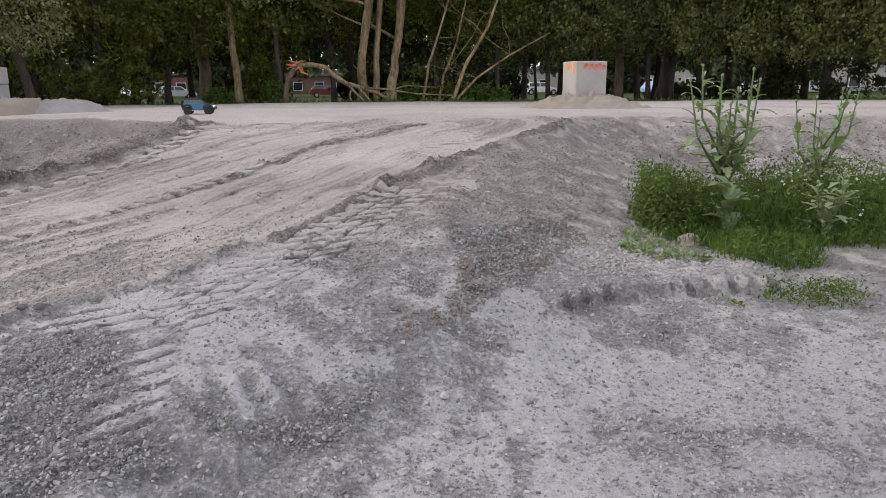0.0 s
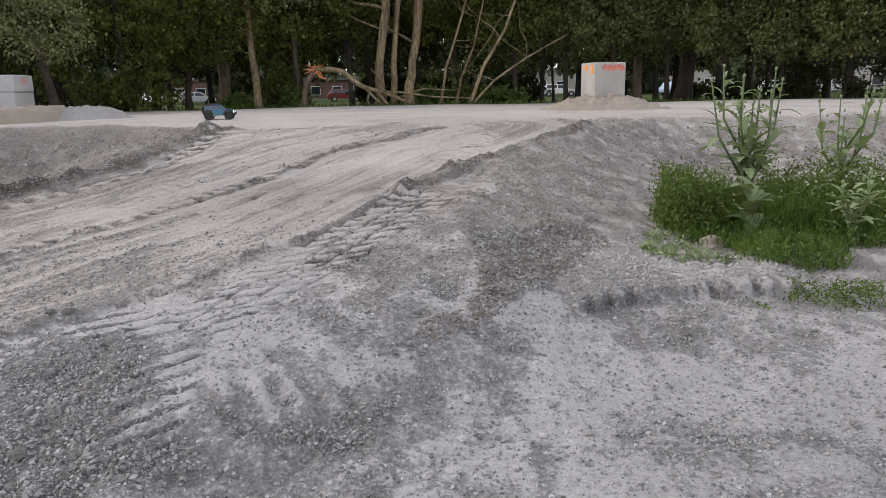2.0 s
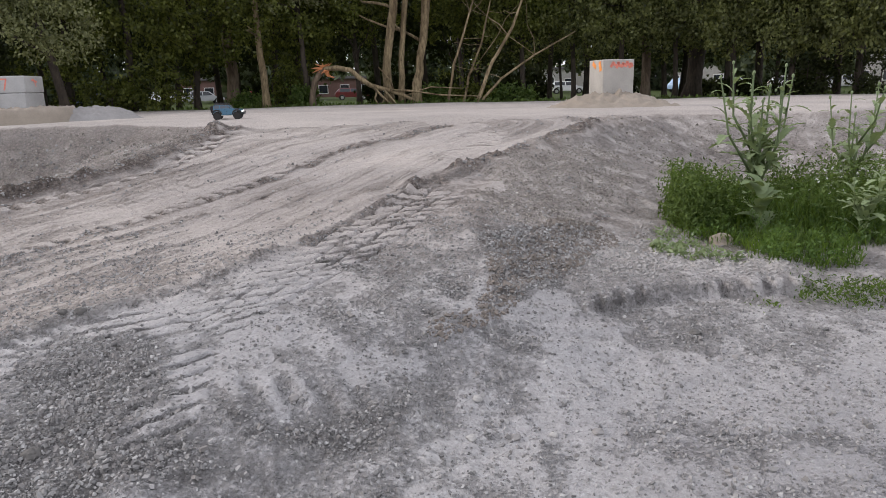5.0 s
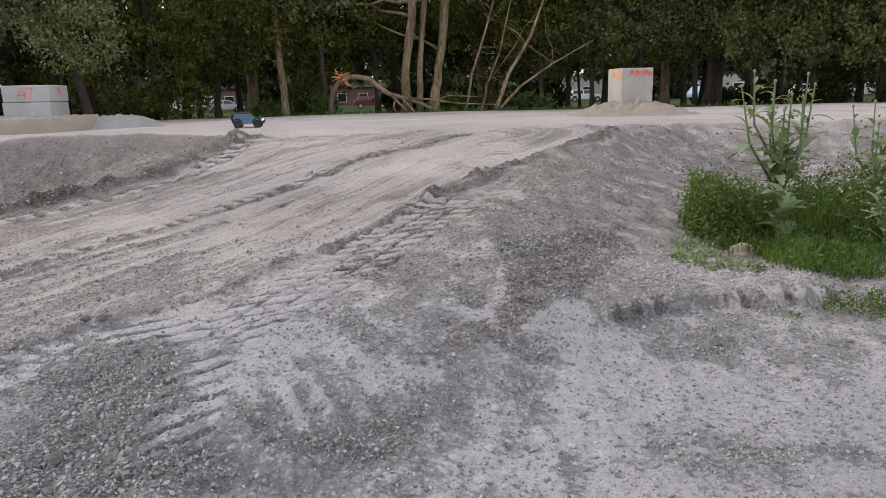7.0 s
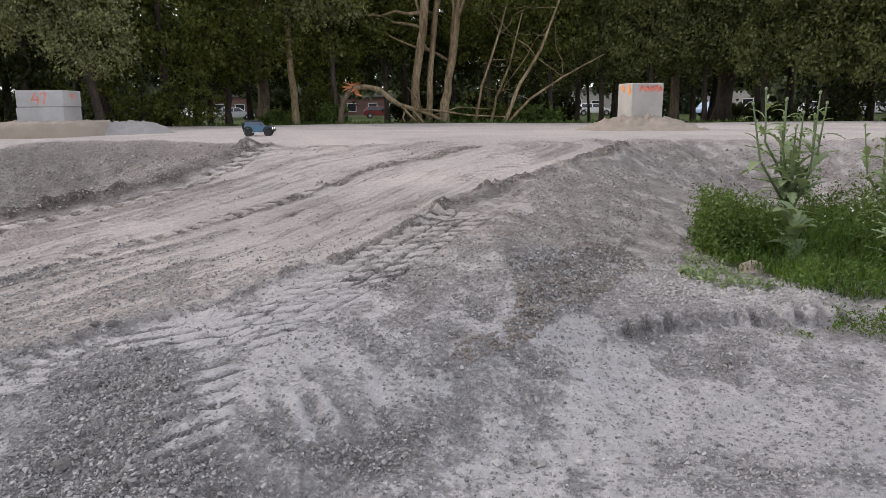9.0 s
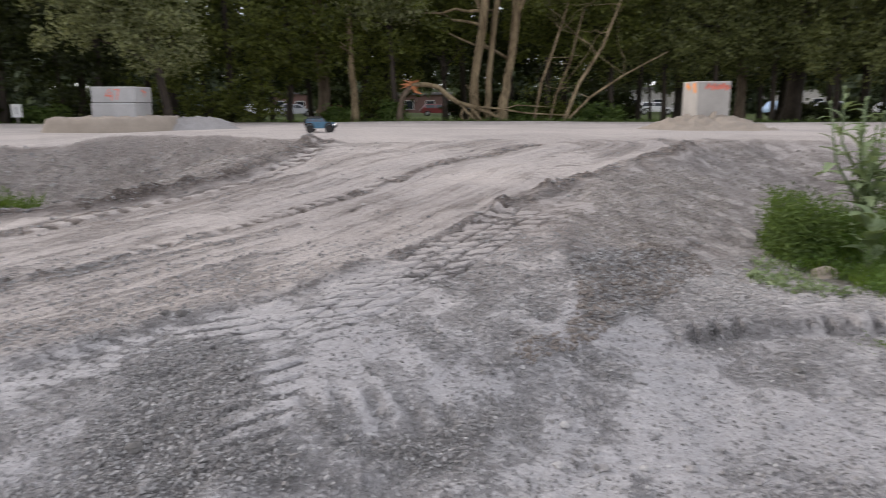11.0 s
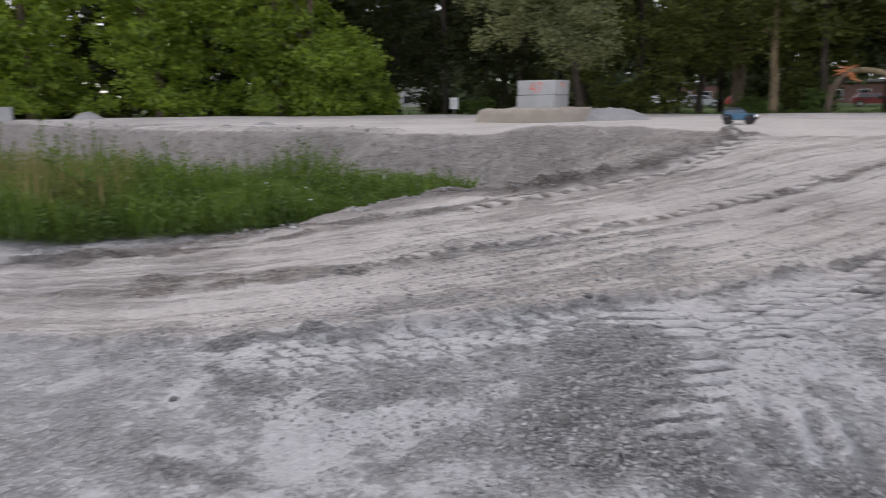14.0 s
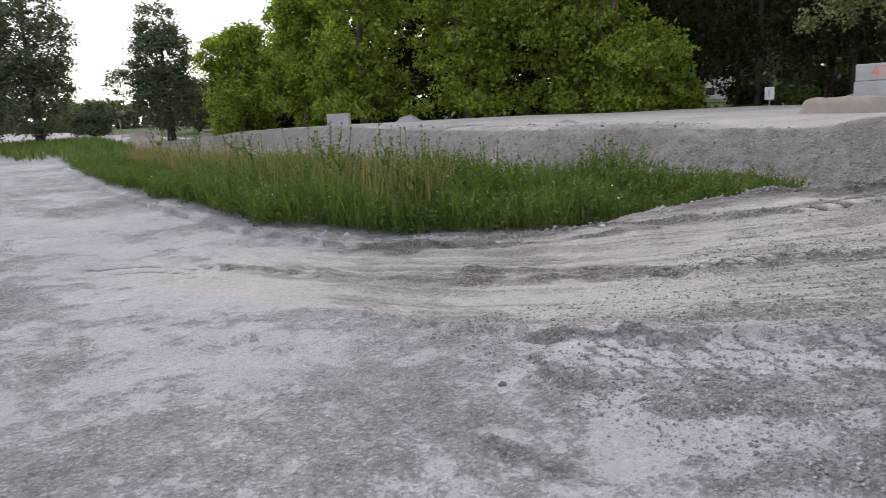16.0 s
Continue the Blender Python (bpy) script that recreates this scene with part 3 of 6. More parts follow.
def quad_mesh(name, co, faces_n):
    """A mesh of separate faces with faces_n corners each, from an array (faces, corners, 3)."""
    me = bpy.data.meshes.new(name)
    n = len(co)
    me.vertices.add(n * faces_n)
    me.vertices.foreach_set("co", np.ascontiguousarray(co, dtype=np.float32).ravel())
    me.loops.add(n * faces_n)
    me.loops.foreach_set("vertex_index", np.arange(n * faces_n))
    me.polygons.add(n)
    me.polygons.foreach_set("loop_start", np.arange(0, n * faces_n, faces_n))
    me.update(calc_edges=True)
    return me


SPUR_FOOT = [(0.5, 4.4), (1.0, 5.0), (1.62, 5.7), (1.26, 4.77), (0.82, 3.92), (0.57, 3.53), (0.1, 3.0), (0.36, 3.5)]
# the foot of the bank, where the scarp's shadow is painted on the ground
SCARP_SHADE = [(-5.1, 5.6), (-4.8, 6.2), (-4.2, 6.35), (-3.7, 6.55), (-3.45, 7.2), (-3.3, 7.6), (-3.08, 8.3), (-2.85, 9.1)]
VERGE = [(60, 24), (8, 24.6), (-8, 25.2), (-17, 24.6), (-24, 18), (-33, 13.6), (-48, 10.8), (-120, 8)]
xs = axis_steps(-6.6, 3.4, 0.025, -420, 420, 1.11, 1.04, (-3.2, 2.5))
ys = axis_steps(1.5, 9.6, 0.025, -60, 420, finest=(1.9, 4.9))
GX, GY = np.meshgrid(xs, ys)
GZ = ground_height(GX, GY)
ground = new("ground", grid_mesh("ground", GX, GY, GZ))
ground.data.materials.append(GROUND)
tagged(ground, "pale grey gravel ground with wheel ruts and banks", "ground", kind="structure")
dl_, dr_ = inside(GX, GY, PIT_LEFT), inside(GX, GY, LOW_RIGHT)
vd, _s, vside = polyline_distance(GX, GY, VERGE)
turf = step(-0.3, 0.5, -vd * vside + 0.5 * fbm(GX, GY, 3, 2, 61))
turf = np.maximum(turf, 0.9 * step(0.1, 0.5, inside(GX, GY, WEEDS_LEFT)))
turf = np.maximum(turf, 0.8 * step(0.0, 0.4, inside(GX, GY, WEEDS_RIGHT)))
on_top = step(-0.1, 0.2, -np.maximum(dl_, dr_))
# the last mask paints the scarp's shadow and darkens spur foot and random patches
for nm, val in (("loose", loose_shade_mask(GX, GY)), ("calm", np.maximum(np.maximum(ramp_place(GX, GY)[0], step(9.0, 10.0, GY)), 0.5 * step(-2.4, -3.8, GX))), ("dust", np.maximum(dust_mask(GX, GY), 0.65 * step(9.3, 10.3, GY) * on_top)), ("grass", turf), ("sand", np.clip(step(3.0, 5.4, GY) * (0.85 + 0.15 * on_top) + 0.8 * ramp_place(GX, GY)[0], 0, 1)),
                ("darkened", np.clip(np.maximum(0.4 * step(-0.05, 0.12, inside(GX, GY, SPUR_FOOT)) + step(-0.1, 0.3, fbm(GX, GY, 2.2, 3, 70)) * 0.25, step(0.30, 0.10, polyline_distance(GX, GY, SCARP_SHADE, 1.0)[0] + 0.06 * fbm(GX, GY, 0.35, 3, 73))), 0, 1))):
    at = ground.data.attributes.new(nm, "FLOAT", "POINT")
    at.data.foreach_set("value", val.astype(np.float32).ravel())


def gz(x, y):
    return float(ground_height(np.array([x]), np.array([y]))[0])


# ---------------------------------------------------------------- builders
def mesh_of(bm, name, mat=None, smooth=False):
    me = bpy.data.meshes.new(name)
    bm.to_mesh(me)
    bm.free()
    if mat:
        me.materials.append(mat)
    if smooth:
        me.polygons.foreach_set("use_smooth", np.ones(len(me.polygons), bool))
    return me


def part(name, bm, mat, parent, label="", smooth=False):
    ob = new(name, mesh_of(bm, name, mat, smooth))
    ob.parent = parent
    if label:
        tagged(ob, label)
    return ob


def thing(name, x, y, z=None, turn=0.0, **tags):
    ob = new(name)
    ob.empty_display_size = 0.1
    ob.matrix_world = pose(x, y, gz(x, y) if z is None else z, 0, 0, turn)
    return tagged(ob, **tags)


def box(sx, sy, sz, at=(0, 0, 0), bevel=0.0, turn=None):
    bm = bmesh.new()
    bmesh.ops.create_cube(bm, size=1)
    bmesh.ops.scale(bm, vec=(sx, sy, sz), verts=bm.verts)
    if bevel:
        bmesh.ops.bevel(bm, geom=bm.edges[:], offset=bevel, segments=2, affect="EDGES", profile=0.6)
    if turn is not None:
        bmesh.ops.transform(bm, matrix=turn, verts=bm.verts)
    bmesh.ops.translate(bm, vec=at, verts=bm.verts)
    return bm


def joined(*bms):
    out = bmesh.new()
    for b in bms:
        me = bpy.data.meshes.new("tmp")
        b.to_mesh(me)
        b.free()
        out.from_mesh(me)
        bpy.data.meshes.remove(me)
    return out


def tube(points, radii, sides=8, wobble=0.0, rng=None):
    """A tapered tube through points."""
    bm = bmesh.new()
    rings = []
    pts = [Vector(p) for p in points]
    for k, (p, r) in enumerate(zip(pts, radii)):
        d = (pts[min(k + 1, len(pts) - 1)] - pts[max(k - 1, 0)]).normalized()
        a = d.orthogonal().normalized() if k == 0 else (a - d * a.dot(d)).normalized()
        b = d.cross(a)
        ring = []
        for s in range(sides):
            t = 2 * math.pi * s / sides
            rr = r * (1 + (wobble * (rng.random() - 0.5) if rng else 0))
            ring.append(bm.verts.new(p + (a * math.cos(t) + b * math.sin(t)) * rr))
        rings.append(ring)
    for r0, r1 in zip(rings[:-1], rings[1:]):
        for s in range(sides):
            bm.faces.new((r0[s], r0[(s + 1) % sides], r1[(s + 1) % sides], r1[s]))
    bm.faces.new(rings[0][::-1])
    bm.faces.new(rings[-1])
    return bm


def limb_points(start, end, n, bend, rng):
    """Points of a crooked limb."""
    a, b = Vector(start), Vector(end)
    out = []
    for k in range(n + 1):
        t = k / n
        p = a.lerp(b, t)
        w = bend * math.sin(math.pi * t)
        out.append(p + Vector((rng.uniform(-1, 1), rng.uniform(-1, 1), rng.uniform(-0.5, 0.5))) * w)
    return out


# ---------------------------------------------------------------- concrete blocks and heaps
def slab_block(w, d, h, seed, bevel=0.018):
    """A cast block with chipped corners."""
    rng = random.Random(seed)
    bm = bmesh.new()
    bmesh.ops.create_cube(bm, size=1)
    bmesh.ops.scale(bm, vec=(w, d, h), verts=bm.verts)
    bmesh.ops.bevel(bm, geom=bm.edges[:], offset=bevel, segments=2, affect="EDGES", profile=0.5)
    bmesh.ops.subdivide_edges(bm, edges=[e for e in bm.edges if e.calc_length() > 0.2], cuts=5, use_grid_fill=True)
    for v in bm.verts:
        n = noise.noise(v.co * 7 + Vector((seed, 0, 0)))
        edge = sum(abs(abs(c) - s / 2) < 0.03 for c, s in zip(v.co, (w, d, h)))
        v.co *= 1 - 0.004 * n - (0.010 * max(0, noise.noise(v.co * 11 + Vector((0, seed, 0)))) if edge > 1 else 0)
    bmesh.ops.translate(bm, vec=(0, 0, h / 2), verts=bm.verts)
    return bm


def heap(name, x, y, rx, ry, h, mat, seed, label, category, flat=0.0, turn=0.0):
    """A heap of soil or rubble whose rim sinks into the ground."""
    n, m = 110, 34
    bm = bmesh.new()
    rows = []
    base = gz(x, y)
    ct, st = math.cos(radians(turn)), math.sin(radians(turn))
    plan = []
    for i in range(m + 1):
        r = i / m
        for k in range(n):
            a = 2 * math.pi * k / n
            rr = r * (1 + 0.16 * noise.noise(Vector((math.cos(a) * 1.5, math.sin(a) * 1.5, seed))))
            ax, ay = rx * rr * math.cos(a), ry * rr * math.sin(a)
            plan.append((ct * ax - st * ay, st * ax + ct * ay, r))
    A = np.array(plan)
    under = ground_height(x + A[:, 0], y + A[:, 1], False)
    for i in range(m + 1):
        row = []
        for k in range(n):
            px, py, r = plan[i * n + k]
            prof = min(1.0, (1 - r) / max(1e-3, 1 - flat))
            prof = prof * prof * (3 - 2 * prof)
            zz = h * prof + 0.10 * h * prof * noise.noise(Vector((px * 4, py * 4, seed))) + 0.22 * h * min(1, prof * 3) * noise.noise(Vector((px * 9, py * 9, seed))) + 0.03 * min(1, prof * 3) * (noise.noise(Vector((px * 21, py * 21, seed))) + 0.7 * noise.noise(Vector((px * 47, py * 47, seed))))
            row.append(bm.verts.new((px, py, float(under[i * n + k]) - base + zz - 0.03 * r)))
        rows.append(row)
    for a, b in zip(rows[:-1], rows[1:]):
        for k in range(n):
            bm.faces.new((a[k], b[k], b[(k + 1) % n], a[(k + 1) % n]))
    bmesh.ops.remove_doubles(bm, verts=bm.verts, dist=0.0005)
    ob = new(name, mesh_of(bm, name, mat, True))
    ob.matrix_world = pose(x, y, base)
    return tagged(ob, label, category)


def stroke(points, w, mat, parent, label):
    """A painted line on a face in the plane y = const, as thin raised ribbon."""
    bm = bmesh.new()
    for (x0, y0, z0), (x1, y1, z1) in zip(points[:-1], points[1:]):
        d = Vector((x1 - x0, y1 - y0, z1 - z0)).normalized() * w * 0.5
        flat_n = Vector((0, 1, 0)) if abs(y1 - y0) < 1e-6 else Vector((1, 0, 0))
        s = d.cross(flat_n).normalized() * w * 0.5
        p, q = Vector((x0, y0, z0)) - d * 0.6, Vector((x1, y1, z1)) + d * 0.6
        bm.faces.new([bm.verts.new(c) for c in (p - s, q - s, q + s, p + s)])
    return part("paint_mark", bm, mat, parent, label)


# the single block beside the head of the ramp
bx, by = 3.57, 13.1
blk = thing("concrete_block", bx, by, gz(bx, by) - 0.02, 10.5, label="weathered concrete cube with orange and red spray marks", category="concrete block")
part("body", slab_block(0.60, 0.60, 0.85, 3), CONCRETE, blk)
for k, (x0, x1, z0, z1) in enumerate(((-0.15, -0.07, 0.73, 0.79), (-0.04, 0.02, 0.71, 0.79), (0.05, 0.11, 0.72, 0.78), (0.13, 0.19, 0.73, 0.80), (0.21, 0.26, 0.71, 0.77))):
    stroke([(x0, -0.3035, z0), ((x0 + x1) / 2, -0.3035, z1), (x1, -0.3035, z0 + 0.02)], 0.05, SPRAY_RED, blk, "red spray mark")
stroke([(-0.3035, -0.2, 0.68), (-0.3035, -0.16, 0.79)], 0.10, SPRAY_ORANGE, blk, "orange spray mark")
stroke([(-0.3035, 0.02, 0.73), (-0.3035, 0.12, 0.79)], 0.08, SPRAY_ORANGE, blk, "orange spray mark")
heap("sand_heap", bx - 0.10, by - 0.30, 1.35, 0.75, 0.24, SAND, 4, "low heap of beige sand against a concrete cube", "sand heap", 0.2, -8)
heap("sand_heap", bx + 0.08, by - 0.44, 0.40, 0.26, 0.29, SAND, 9, "small cone of brown sand leaning on a concrete cube", "sand heap")

# two stacked slabs on a soil plinth
lx, ly = -7.72, 13.95
heap("soil_plinth", lx - 0.05, ly - 0.15, 1.36, 1.0, 0.29, SAND, 14, "flat-topped plinth of beige sandy soil under concrete slabs", "soil mound", 0.9, 6)
heap("rubble_heap", lx + 1.45, ly + 0.1, 1.1, 0.55, 0.24, RUBBLE, 17, "low heap of grey broken rubble beside concrete slabs", "rubble heap", 0.3, 10)
zb = gz(lx, ly) + 0.23
for k, (h, z) in enumerate(((0.34, 0.0), (0.31, 0.345))):
    sl = thing("concrete_slab", lx + 0.01 * k, ly + 0.01 * k, zb + z, 5.7 + 0.6 * k, label=("lower" if k == 0 else "upper") + " grey concrete slab of a stack of two", category="concrete slab", group="stacked concrete slabs")
    part("body", slab_block(0.86, 0.86, h, 21 + k), CONCRETE_GREY, sl)
    if k:
        for a in ([(-0.06, -0.434, 0.26), (-0.14, -0.434, 0.13), (-0.01, -0.434, 0.13)], [(-0.03, -0.434, 0.2), (-0.03, -0.434, 0.05)], [(0.03, -0.434, 0.25), (0.12, -0.434, 0.25), (0.07, -0.434, 0.06)]):
            stroke(a, 0.028, SPRAY_RED, sl, "red spray mark")
        stroke([(0.434, -0.1, 0.24), (0.434, 0.1, 0.2)], 0.035, SPRAY_RED, sl, "red spray mark")
        stroke([(0.434, -0.02, 0.25), (0.434, 0.06, 0.12)], 0.03, SPRAY_RED, sl, "red spray mark")

# the small block far along the bank
sx, sy = -24.1, 9.5
sb = thing("concrete_block", sx, sy, gz(sx, sy) - 0.03, 60, label="small pale concrete block on the bank's edge", category="concrete block")
part("body", slab_block(0.78, 0.55, 0.46, 31), CONCRETE_GREY, sb)
heap("gravel_heap", -22.6, 11.5, 0.75, 0.6, 0.22, RUBBLE, 33, "small cone of grey gravel on the plateau", "gravel heap")
heap("gravel_heap", -12.5, 10.2, 0.5, 0.3, 0.06, RUBBLE, 34, "low scrap of dark gravel on the bank's edge", "gravel heap")

# a white notice on a post at the verge
WHITE_PAINT = plain("white_painted_board", (0.80, 0.80, 0.79), 0.5, 0, 0.05)
POST_GREY = plain("grey_post", (0.35, 0.34, 0.32), 0.7)
INK = plain("faded_grey_print", (0.30, 0.30, 0.32), 0.7)
sgx, sgy = -17.1, 23.8
sg = thing("notice_board", sgx, sgy, None, 8, label="white notice board on a short grey post", category="sign")
part("post", box(0.05, 0.05, 0.50, (0, 0, 0.20), 0.006), POST_GREY, sg)
part("board", box(0.36, 0.02, 0.46, (0, -0.036, 0.46), 0.006), WHITE_PAINT, sg, "blank white board")
part("printed_bar", box(0.03, 0.006, 0.26, (-0.01, -0.050, 0.47)), INK, sg, "grey bar of unreadable print")


# ---------------------------------------------------------------- trees
def leaf_quads(c, size, rng, droop=0.3, aspect=0.6):
    """Rhombic leaves round the points c."""
    n = len(c)
    a = rng.normal(size=(n, 3))
    a[:, 2] -= droop
    a /= np.linalg.norm(a, axis=1)[:, None]
    b = np.cross(a, rng.normal(size=(n, 3)))
    b /= np.linalg.norm(b, axis=1)[:, None]
    s = (size * rng.uniform(0.6, 1.3, n))[:, None]
    return np.stack([c - a * s * 0.5, c + b * s * aspect * 0.5, c + a * s * 0.5, c - b * s * aspect * 0.5], 1)


def crown_leaves(blobs, clumps, per, size, rng, clump_r=0.5, droop=0.3, coarse_above=5.8):
    """Leaves in clumps through ellipsoids (cx, cy, cz, rx, ry, rz)."""
    out = []
    vol = np.array([b[3] * b[4] * b[5] for b in blobs])
    share = np.maximum(1, (clumps * vol / vol.sum()).astype(int))
    for (cx, cy, cz, rx, ry, rz), m in zip(blobs, share):
        d = rng.normal(size=(m, 3))
        d /= np.linalg.norm(d, axis=1)[:, None]
        r = rng.uniform(0.25, 1.0, m) ** 0.45
        c = d * r[:, None] * np.array([rx, ry, rz]) + np.array([cx, cy, cz])
        high = c[:, 2] > coarse_above
        for sel, k, f in ((~high, per, 1.0), (high, max(6, per // 4), 2.1)):
            cc = c[sel]
            if not len(cc):
                continue
            rad = clump_r * rng.uniform(0.5, 1.3, len(cc))
            p = np.repeat(cc, k, 0) + rng.normal(size=(len(cc) * k, 3)) * np.repeat(rad, k)[:, None] * np.array([0.5, 0.5, 0.42])
            out.append(leaf_quads(p, size * f, rng, droop))
    return np.concatenate(out)


def tree(name, x, y, trunks, blobs, clumps, per, size, leaf, bark, label, seed, category="tree", limbs=5, clump_r=0.5, droop=0.3, group="", core=None, coarse=5.8):
    """A tree: trunks are lists of (x, y, z, radius) from its foot; limbs reach into the crown."""
    rng, nr = random.Random(seed), np.random.default_rng(seed)
    t = thing(name, x, y, float(ground_height(np.array([x]), np.array([y]), False)[0]) - 0.08, 0, label=label, category=category, group=group)
    for pts in trunks:
        fine = []
        for (a, b) in zip(pts[:-1], pts[1:]):
            for k in range(4):
                u = k / 4
                j = 0.0 if (k == 0 and a is pts[0]) else 0.25 * a[3]
                fine.append(tuple(a[i] + (b[i] - a[i]) * u + (rng.uniform(-j, j) if i < 2 else 0) for i in range(4)))
        fine.append(pts[-1])
        r = [p[3] for p in fine]
        r[0] *= 1.35
        part("trunk", tube([p[:3] for p in fine], r, 10, 0.16, rng), bark, t, smooth=True)
        for k in range(limbs):
            u = rng.uniform(0.35, 0.95)
            p = fine[int(u * (len(fine) - 1))]
            b = rng.choice(blobs) if blobs else (p[0], p[1], p[2] + 2, 1.5, 1.5, 1)
            e = (b[0] + rng.uniform(-0.7, 0.7) * b[3], b[1] + rng.uniform(-0.7, 0.7) * b[4], max(p[2] + 0.1, b[2] + rng.uniform(-0.5, 0.6) * b[5]))
            lp = limb_points(p[:3], e, 6, 0.18, rng)
            part("limb", tube(lp, [max(0.008, p[3] * 0.42 * (1 - 0.8 * i / 6)) for i in range(7)], 6, 0.1, rng), bark, t, smooth=True)
    if blobs:
        q = crown_leaves(blobs, clumps, per, size, nr, clump_r, droop, coarse)
        if core:
            q = np.concatenate([q, crown_leaves(core, 190, 40, size * 1.5, nr, 0.5, droop)])
        me = quad_mesh("crown", q, 4)
        me.materials.append(leaf)
        cr = new("crown", me)
        cr.parent = t
    return t


def polar(az, dist):
    return dist * math.sin(radians(az)), dist * math.cos(radians(az))


# three pale trunks from one foot
px, py = polar(-1.5, 26.5)
tree("poplar", px, py,
     [[(-0.45, 0, 0, 0.20), (-0.40, 0, 1.6, 0.15), (-0.12, 0, 3.4, 0.155), (-0.05, 0, 4.6, 0.15), (0.1, 0.2, 9, 0.11)],
      [(0.05, 0.35, 0, 0.13), (0.12, 0.4, 2.0, 0.105), (0.4, 0.5, 4.6, 0.115), (0.7, 0.6, 9, 0.07)],
      [(0.6, 0.1, 0, 0.19), (0.78, 0.1, 1.6, 0.145), (1.15, 0.2, 4.2, 0.165), (1.9, 0.3, 8.5, 0.10)]],
     [(0.5, 0.5, 9.0, 4.2, 3.5, 2.8), (-2.6, 1.6, 4.2, 2.2, 1.2, 1.1), (2.4, 2.0, 4.3, 2.6, 1.2, 1.1), (0.2, 2.6, 3.5, 3.0, 1.0, 1.2)], 380, 60, 0.13, LEAF_POPLAR, BARK_PALE,
     "poplar with three pale leaning trunks from one foot", 101, limbs=4)

# bare stems leaning away beside it
px, py = polar(3.4, 26.3)
tree("sapling", px, py,
     [[(-0.5, 0, 0, 0.055), (-0.25, 0, 1.4, 0.046), (0.35, 0.1, 3.2, 0.035), (0.9, 0.2, 5.2, 0.02)],
      [(0.1, 0.2, 0, 0.055), (0.3, 0.2, 1.0, 0.046), (0.75, 0.2, 2.1, 0.036), (1.2, 0.2, 4.0, 0.02)],
      [(0.55, 0, 0, 0.075), (1.15, 0, 1.5, 0.062), (1.9, 0.1, 2.7, 0.05), (2.6, 0.2, 4.6, 0.032)],
      [(0.65, 0.1, 0, 0.055), (1.5, 0.1, 0.9, 0.045), (2.7, 0.1, 1.7, 0.035), (4.2, 0.2, 2.5, 0.018)]],
     [(0.6, 0.8, 4.6, 2.6, 1.0, 1.0), (2.9, 0.8, 4.9, 1.7, 1.0, 0.8), (0.4, 0.4, 1.1, 1.2, 0.5, 0.5)], 110, 40, 0.11, LEAF_POPLAR, BARK_PALE,
     "clump of thin bare leaning stems with sparse leaves", 102, limbs=3, clump_r=0.4)

# the broken tree: a stub with a torn head and its fallen limb
px, py = polar(-8.4, 26.4)
bt = thing("broken_tree", px, py, float(ground_height(np.array([px]), np.array([py]), False)[0]) - 0.05, 0,
           label="broken tree stub with torn orange wood and fallen limb", category="tree")
rr_ = random.Random(5)
part("stub", tube([(0, 0, 0), (0.02, 0, 0.45), (0.12, 0, 0.9), (0.35, 0, 1.2), (0.55, 0, 1.36)], [0.14, 0.11, 0.10, 0.11, 0.11], 9, 0.15, rr_), BARK_BROWN, bt, smooth=True)
part("fallen_limb", tube([(0.5, -0.05, 1.34), (0.95, -0.1, 1.36), (1.45, -0.15, 1.27), (1.75, -0.2, 1.0), (2.15, -0.25, 0.72), (2.7, -0.3, 0.56), (3.2, -0.35, 0.40), (3.7, -0.4, 0.16)],
                         [0.08, 0.095, 0.09, 0.088, 0.085, 0.08, 0.07, 0.055], 9, 0.12, rr_), BARK_PALE, bt, smooth=True)
for pts, r in (([(2.7, -0.3, 0.56), (3.6, -0.5, 0.50), (4.6, -0.7, 0.34), (6.1, -0.8, 0.26)], 0.045), ([(2.2, -0.25, 0.7), (2.6, -0.5, 0.3), (2.9, -0.6, 0.02)], 0.05),
               ([(2.6, -0.3, 0.58), (2.95, -0.6, 0.2), (3.1, -0.7, 0.0)], 0.045), ([(2.4, -0.25, 0.66), (2.3, -0.5, 0.25), (2.45, -0.6, 0.0)], 0.04),
               ([(3.0, -0.3, 0.5), (2.8, -0.2, 0.95), (2.45, -0.2, 1.35)], 0.03), ([(3.4, -0.35, 0.34), (4.3, -0.3, 0.62), (5.4, -0.4, 0.55)], 0.03)):
    part("branch", tube(pts, [r * (1 - 0.2 * k) for k in range(len(pts))], 6, 0.1, rr_), BARK_PALE, bt, smooth=True)
for k in range(26):
    a, b = rr_.uniform(0, 6.28), rr_.uniform(-0.1, 0.5)
    s = Vector((0.5, 0, 1.32)) + Vector((rr_.uniform(-0.12, 0.12), rr_.uniform(-0.08, 0.08), rr_.uniform(-0.1, 0.08)))
    e = s + Vector((math.cos(a) * 0.36 - 0.06, math.sin(a) * 0.16 - 0.06, b * 0.8 - 0.12))
    part("splinter", tube([s, s.lerp(e, 0.5), e], [0.042, 0.032, 0.006], 5), SPLINTER, bt, "torn orange splinter" if k == 0 else "")
part("torn_strip", tube([(0.52, -0.06, 1.3), (0.62, -0.1, 1.1), (0.85, -0.12, 1.02)], [0.06, 0.05, 0.02], 6), SPLINTER, bt)

